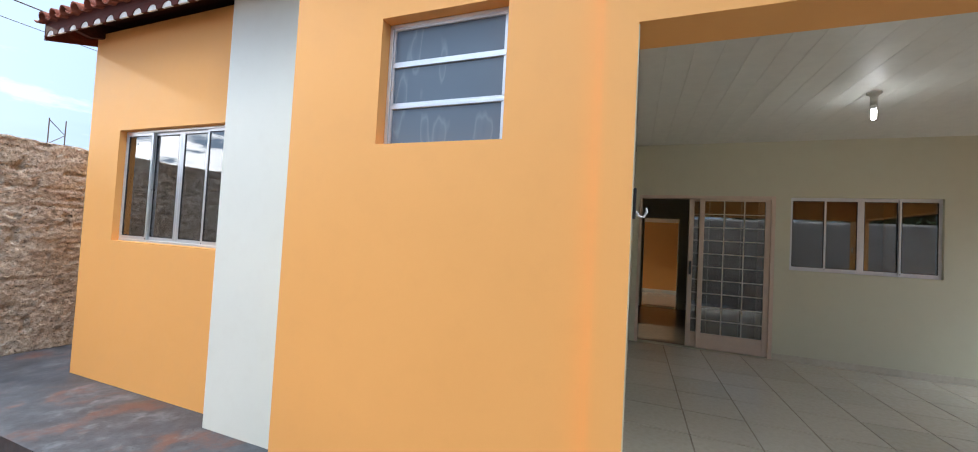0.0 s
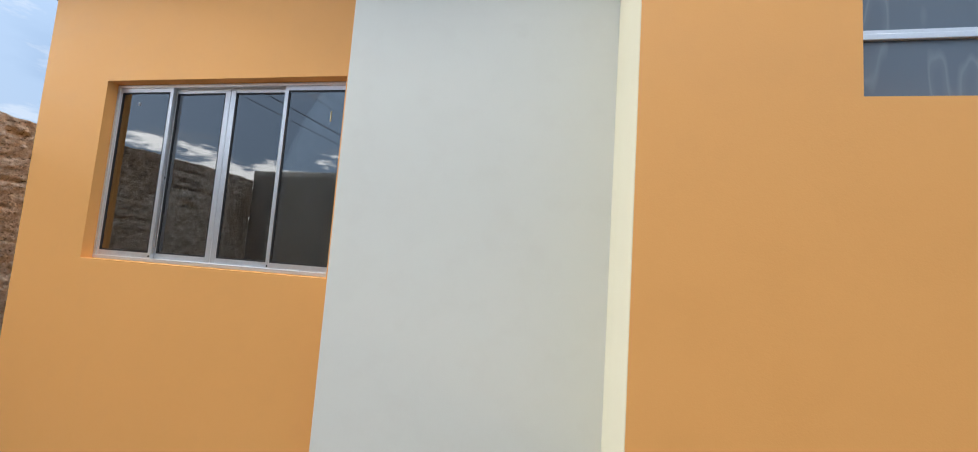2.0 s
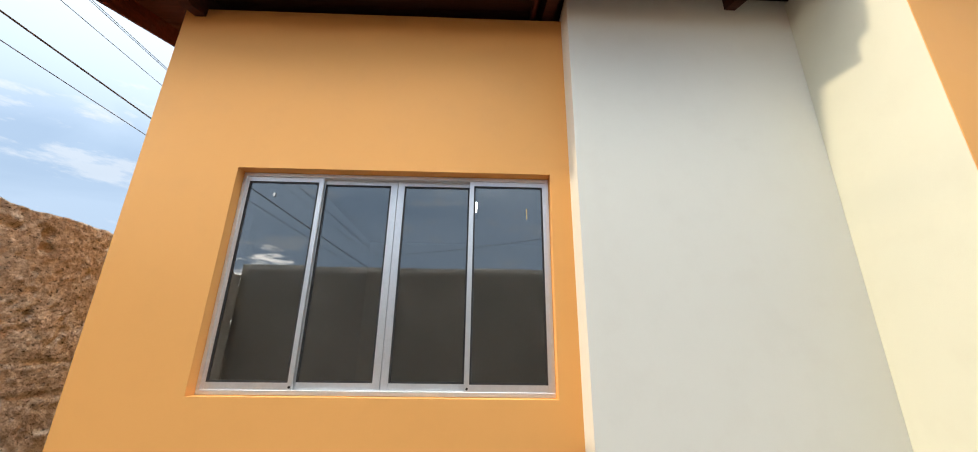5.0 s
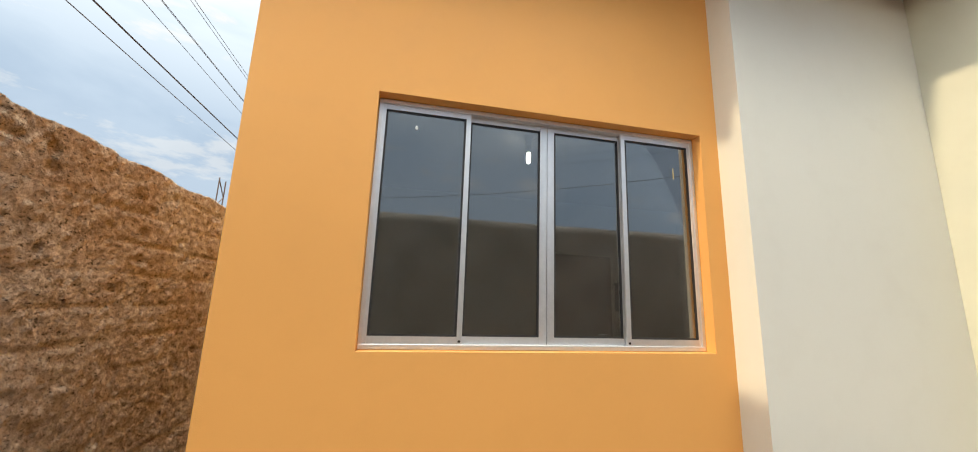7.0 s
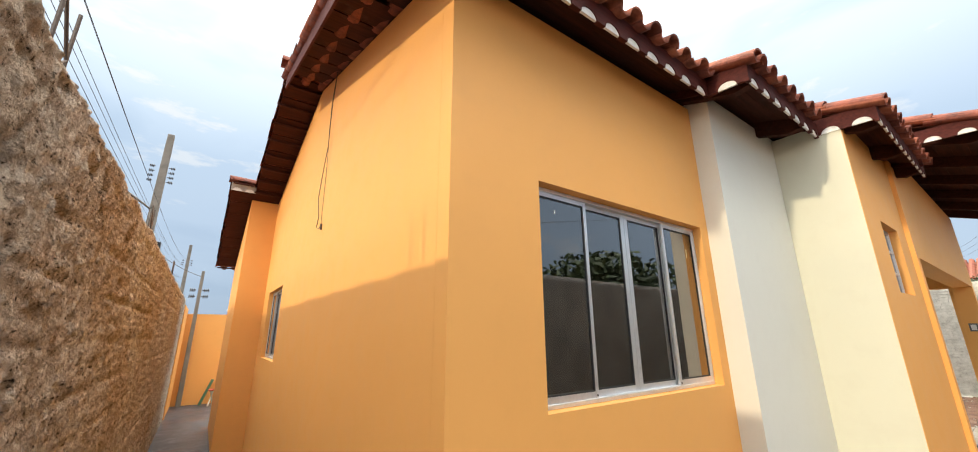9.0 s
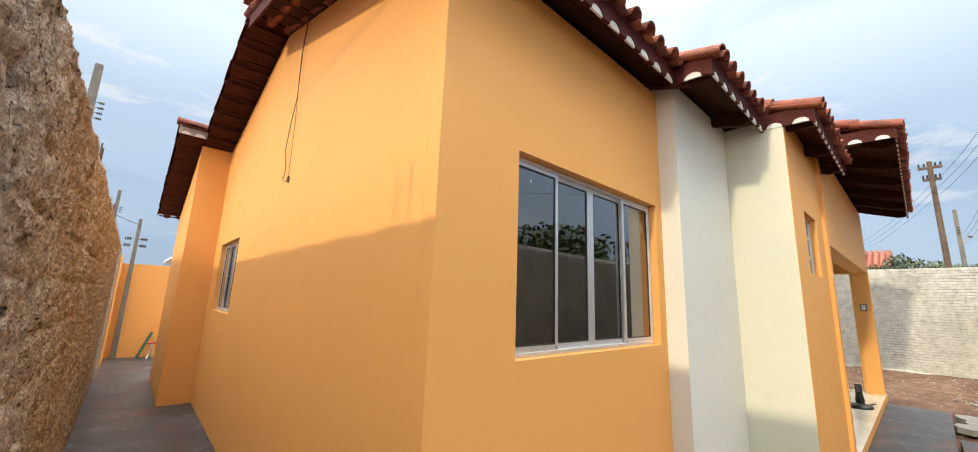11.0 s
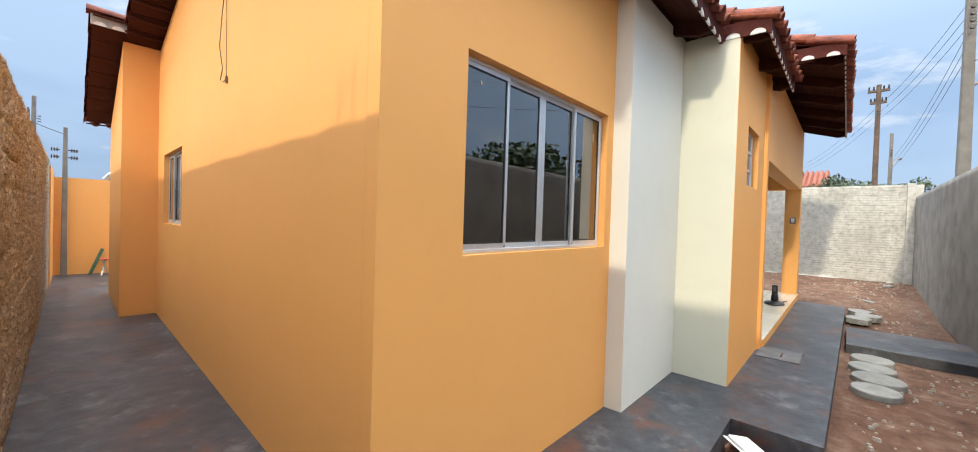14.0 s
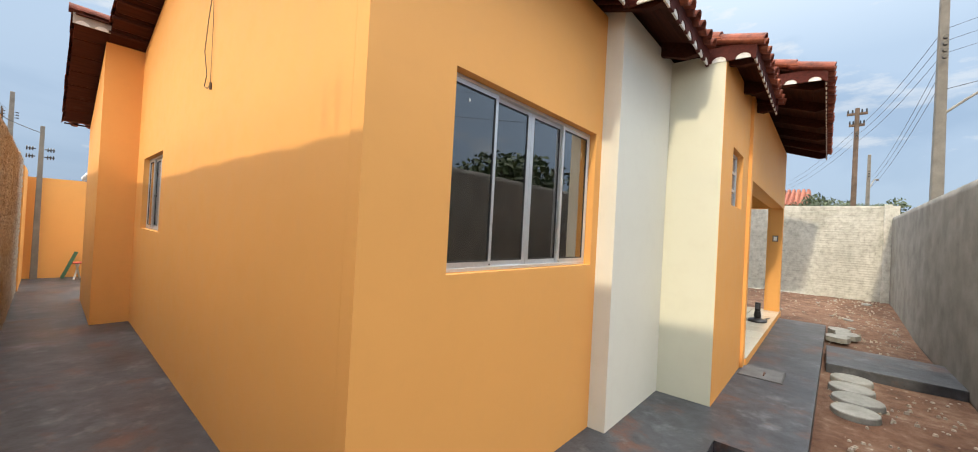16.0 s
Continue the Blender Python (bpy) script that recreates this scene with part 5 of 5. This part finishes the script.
def pole(x, y, top, r, material, label, arm=None, insul=3, box_at=None):
    p = thing("utility_pole", (x, y, GZ - 0.1), label, "utility pole")
    h = top - GZ + 0.1
    bm = bmesh.new()
    box(bm, -r, r, -r * 0.8, r * 0.8, 0, h, bevel=r * 0.2) if material is POLE else tube(bm, [(0, 0, 0), (0, 0, h)], r, 12, 0.7)
    if material is POLE:
        for v in bm.verts:
            f = 1 - 0.4 * v.co.z / h
            v.co.x *= f
            v.co.y *= f
    part("shaft", bm, material, p)
    for i in range(insul):
        bm = bmesh.new()
        z = h - 0.14 * h - i * 0.16
        tube(bm, [(-r * 1.4, 0, z), (-r * 1.4 - 0.1, 0, z)], 0.012, 6)
        for q in (0.03, 0.07, 0.11):
            tube(bm, [(-r * 1.4 - q, 0, z), (-r * 1.4 - q - 0.02, 0, z)], 0.045, 10)
        part("insulator", bm, PLASTIC_K, p, "dark ribbed insulator")
        bm = bmesh.new()
        for q in (0.03, 0.07, 0.11):
            tube(bm, [(r + q, 0, z), (r + q + 0.02, 0, z)], 0.045, 10)
        tube(bm, [(r * 0.8, 0, z), (r + 0.14, 0, z)], 0.012, 6)
        part("insulator", bm, PLASTIC_K, p, "dark ribbed insulator")
    if arm:
        dx, dy, dz, z = arm
        pts = [(dx * t, dy * t, z + dz * math.sin(t * math.pi / 2)) for t in (0, 0.2, 0.4, 0.6, 0.8, 1)]
        arm_ob = part("lamp_arm", tube(bmesh.new(), pts, 0.03, 8), POLE, p, "galvanised street lamp arm")
        ex = Vector(pts[-1])
        bm = boxed(-0.1, 0.28, -0.07, 0.07, -0.05, 0.05, bevel=0.02)
        bm.transform(Matrix.Translation(ex) @ Matrix.Rotation(math.atan2(dy, dx), 4, "Z"))
        part("lamp_head", bm, POLE, arm_ob, "street lamp head")
    if material is WOODP:
        for k, w in ((0.25, 0.34), (0.75, 0.26)):
            bar = part("crossarm", boxed(-0.05, 0.05, -w, w, h - k - 0.05, h - k + 0.05, bevel=0.008), material, p, "weathered wooden crossarm")
            for q in (-w * 0.88, -w * 0.45, w * 0.45, w * 0.88):
                part("pin_insulator", tube(bmesh.new(), [(0, q, h - k + 0.05), (0, q, h - k + 0.11), (0, q, h - k + 0.2)], 0.035, 8, 0.7), PLASTIC_K, bar, "dark pin insulator")
    if box_at:
        part("meter_box", boxed(r, r + 0.2, -0.12, 0.12, box_at, box_at + 0.35, bevel=0.01), PLASTIC_K, p, "dark cable box")
    return p


pole(-3.05, 14.1, 8.0, 0.15, POLE, "square concrete utility pole behind the passage wall", (-2.2, -1.5, 0.9, 5.6), 4, 4.3)
pole(-1.46, 11.12, 3.25, 0.055, POLE, "slim concrete service pole in the corner of the passage", None, 2)
pole(-2.9, 34, 8.0, 0.15, POLE, "square concrete utility pole far down the street", None, 3)
pole(13.0, FY - 0.65, 7.95, 0.16, POLE, "tall concrete utility pole behind the boundary wall", (2.2, -2.4, 1.5, 5.2), 4)
pole(22.0, -2.23, 7.8, 0.115, WOODP, "brown wooden utility pole beyond the whitewashed wall", None, 2)
pole(33.0, -3.27, 7.65, 0.16, POLE, "concrete utility pole with a street lamp", (3.2, -0.6, 1.2, 5.5), 3)


def wire(a, b, sag, r, label="black overhead wire slung between poles"):
    a, b = Vector(a), Vector(b)
    n = 14
    pts = [a.lerp(b, k / n) - Vector((0, 0, sag * 4 * (k / n) * (1 - k / n))) for k in range(n + 1)]
    tagged(part("overhead_wire", tube(bmesh.new(), pts, r, 5), WIRE), label, "wire", "overhead wires")


for dx, z, r in ((0.0, 4.35, 0.010), (0.1, 4.05, 0.005), (0.0, 4.85, 0.004), (0.05, 5.05, 0.004), (-0.1, 5.2, 0.004), (0.1, 5.42, 0.004), (0.0, 5.62, 0.004)):
    wire((-3.05 + dx, 14.1, z + 0.15), (-2.95 + dx, -16, z + 0.25), 0.25, r)
    wire((-3.05 + dx, 14.1, z + 0.15), (-2.9 + dx, 34, z + 1.2), 0.3, r)
wire((-3.05, 14.1, 4.4), (-1.46, 11.12, 3.1), 0.12, 0.008, "thin black service wire to the passage pole")
for z in (6.3, 6.6, 6.9):
    wire((13.0, FY - 0.65, z + 0.2), (22, -2.23, z), 0.2, 0.006)
    wire((22, -2.23, z), (40, 1.5, z), 0.3, 0.006)
    wire((13.0, FY - 0.65, z - 0.5), (33, -3.4, z - 0.7), 0.3, 0.006)
    wire((13.0, FY - 0.65, z + 0.2), (4, -12, z + 0.3), 0.25, 0.005)
wire((13.0, FY - 0.65, 5.6), (-1.9, -14, 5.4), 0.4, 0.008)
wire((24, 3.0, 4.9), (33, -3.4, 3.6), 0.3, 0.012)


# ---- beyond the walls ----
def leafage():
    m, nt, b = nodes_of("leaves")
    g = nt.nodes.new("ShaderNodeNewGeometry")
    r = ramp_of(nt, g.outputs["Random Per Island"], [(0.0, (0.016, 0.032, 0.011)), (0.6, (0.032, 0.055, 0.018)), (1.0, (0.06, 0.088, 0.028))])
    nt.links.new(r.outputs[0], b.inputs["Base Color"])
    b.inputs["Roughness"].default_value = 0.6
    return m


LEAF = leafage()
BARK = plain("bark", (0.12, 0.085, 0.06), 0.9, vary=0.3, scale=8, bump=0.5, dist=0.01)


def tree(x, y, height, radius, seed, label):
    r = random.Random(seed)
    t = thing("tree", (x, y, GZ), label, "tree")
    part("trunk", tube(bmesh.new(), [(0, 0, 0), (0.08, 0.05, height * 0.3), (0.0, 0.1, height * 0.62)], 0.16, 10, 0.55), BARK, t)
    vs, fs = [], []
    for c in range(34):
        d = Vector((r.gauss(0, 1), r.gauss(0, 1), r.gauss(0, 0.7))).normalized() * radius * r.uniform(0.35, 1.0)
        c0 = Vector((0, 0.1, height - radius * 0.85)) + Vector((d.x, d.y, d.z * 0.75))
        if c < 7:
            part("limb", tube(bmesh.new(), [(0, 0.1, height * 0.55), tuple(c0 * 0.5 + Vector((0, 0, height * 0.3))), tuple(c0)], 0.06, 6, 0.3), BARK, t)
        rad = radius * r.uniform(0.22, 0.38)
        for l in range(110):
            o = c0 + Vector((r.gauss(0, 1), r.gauss(0, 1), r.gauss(0, 0.8))).normalized() * rad * r.uniform(0.5, 1.05)
            u = Vector((r.gauss(0, 1), r.gauss(0, 1), r.gauss(0, 1))).normalized()
            w = u.orthogonal().normalized()
            s = radius * r.uniform(0.05, 0.085)
            k = len(vs)
            vs += [tuple(o - u * s), tuple(o + w * s * 0.45), tuple(o + u * s), tuple(o - w * s * 0.45)]
            fs.append((k, k + 1, k + 2, k + 3))
    me = bpy.data.meshes.new("crown")
    me.from_pydata(vs, [], fs)
    me.materials.append(LEAF)
    ob = new("crown", me)
    ob.parent = t


def palm(x, y, height, spread, seed):
    r = random.Random(seed)
    t = thing("palm", (x, y, GZ), "small palm with drooping green fronds behind the wall", "palm")
    part("trunk", tube(bmesh.new(), [(0, 0, 0), (0.05, 0, height * 0.5), (0, 0, height)], 0.11, 9, 0.7), BARK, t)
    for i in range(16):
        a, up = r.uniform(0, 6.283), r.uniform(0.2, 1.1)
        vs, fs = [], []
        n = 12
        mid = [Vector((math.cos(a) * spread * k / n, math.sin(a) * spread * k / n, height + spread * (up * k / n - 0.9 * (k / n) ** 2))) for k in range(n + 1)]
        sd = Vector((-math.sin(a), math.cos(a), 0))
        for k in range(1, n):
            for sg in (1, -1):
                w = spread * 0.30 * (1 - abs(k / n - 0.45))
                tip = mid[k] + sd * sg * w + (mid[k + 1] - mid[k]) * 1.5 - Vector((0, 0, 0.12 * spread))
                i0 = len(vs)
                vs += [tuple(mid[k] - (mid[k + 1] - mid[k]) * 0.22), tuple(mid[k] + (mid[k + 1] - mid[k]) * 0.22), tuple(tip)]
                fs.append((i0, i0 + 1, i0 + 2))
        me = bpy.data.meshes.new("frond")
        me.from_pydata(vs, [], fs)
        me.materials.append(LEAF)
        ob = new("frond", me)
        ob.parent = t


tree(15.2, -11.5, 6.1, 3.0, 1, "dense green tree beyond the boundary wall")
tree(24.5, -0.9, 4.5, 1.2, 2, "small leafy tree behind the whitewashed wall")
tree(31.0, -3.6, 5.0, 1.9, 3, "green tree far behind the whitewashed wall")
tree(26.0, -4.6, 4.1, 1.2, 4, "low green tree behind the whitewashed wall")
tree(12.0, -16, 4.8, 2.2, 6, "green tree beyond the boundary wall")
palm(23.0, -1.9, 3.5, 1.3, 4)
palm(25.0, -2.6, 3.6, 1.3, 5)


def small_house(x, y, z, w, d, roofmat, label, axis=0):
    h = thing("neighbour_house", (x, y, GZ), label, "house")
    h.rotation_euler = (0, 0, radians(axis))
    part("wall", boxed(-w / 2, w / 2, -d / 2, d / 2, 0, z), WHITE, h)
    bm = bmesh.new()
    n = int(d * 1.3 / 0.2)
    for s in (-1, 1):
        for i in range(int(w * 1.1 / 0.22)):
            u = -w * 0.55 + i * 0.22
            tube(bm, [(u + 0.11, s * d * 0.58, z - 0.05), (u + 0.11, 0, z + d * 0.22)], 0.09, 6)
    prism(bm, [(-d * 0.58, z - 0.08), (0, z + d * 0.2), (d * 0.58, z - 0.08)], "x", -w * 0.55, w * 0.55)
    part("roof", bm, roofmat, h, "ribbed pitched roof")


small_house(27, 2.1, 3.9, 5, 4.6, CLAY, "neighbouring house with a terracotta tile roof", 90)
small_house(1.6, 21.5, 3.0, 3.6, 3.4, plain("corrugated_zinc", (0.45, 0.46, 0.47), 0.5, 0.5, vary=0.1), "neighbouring shed with a grey corrugated roof", 90)
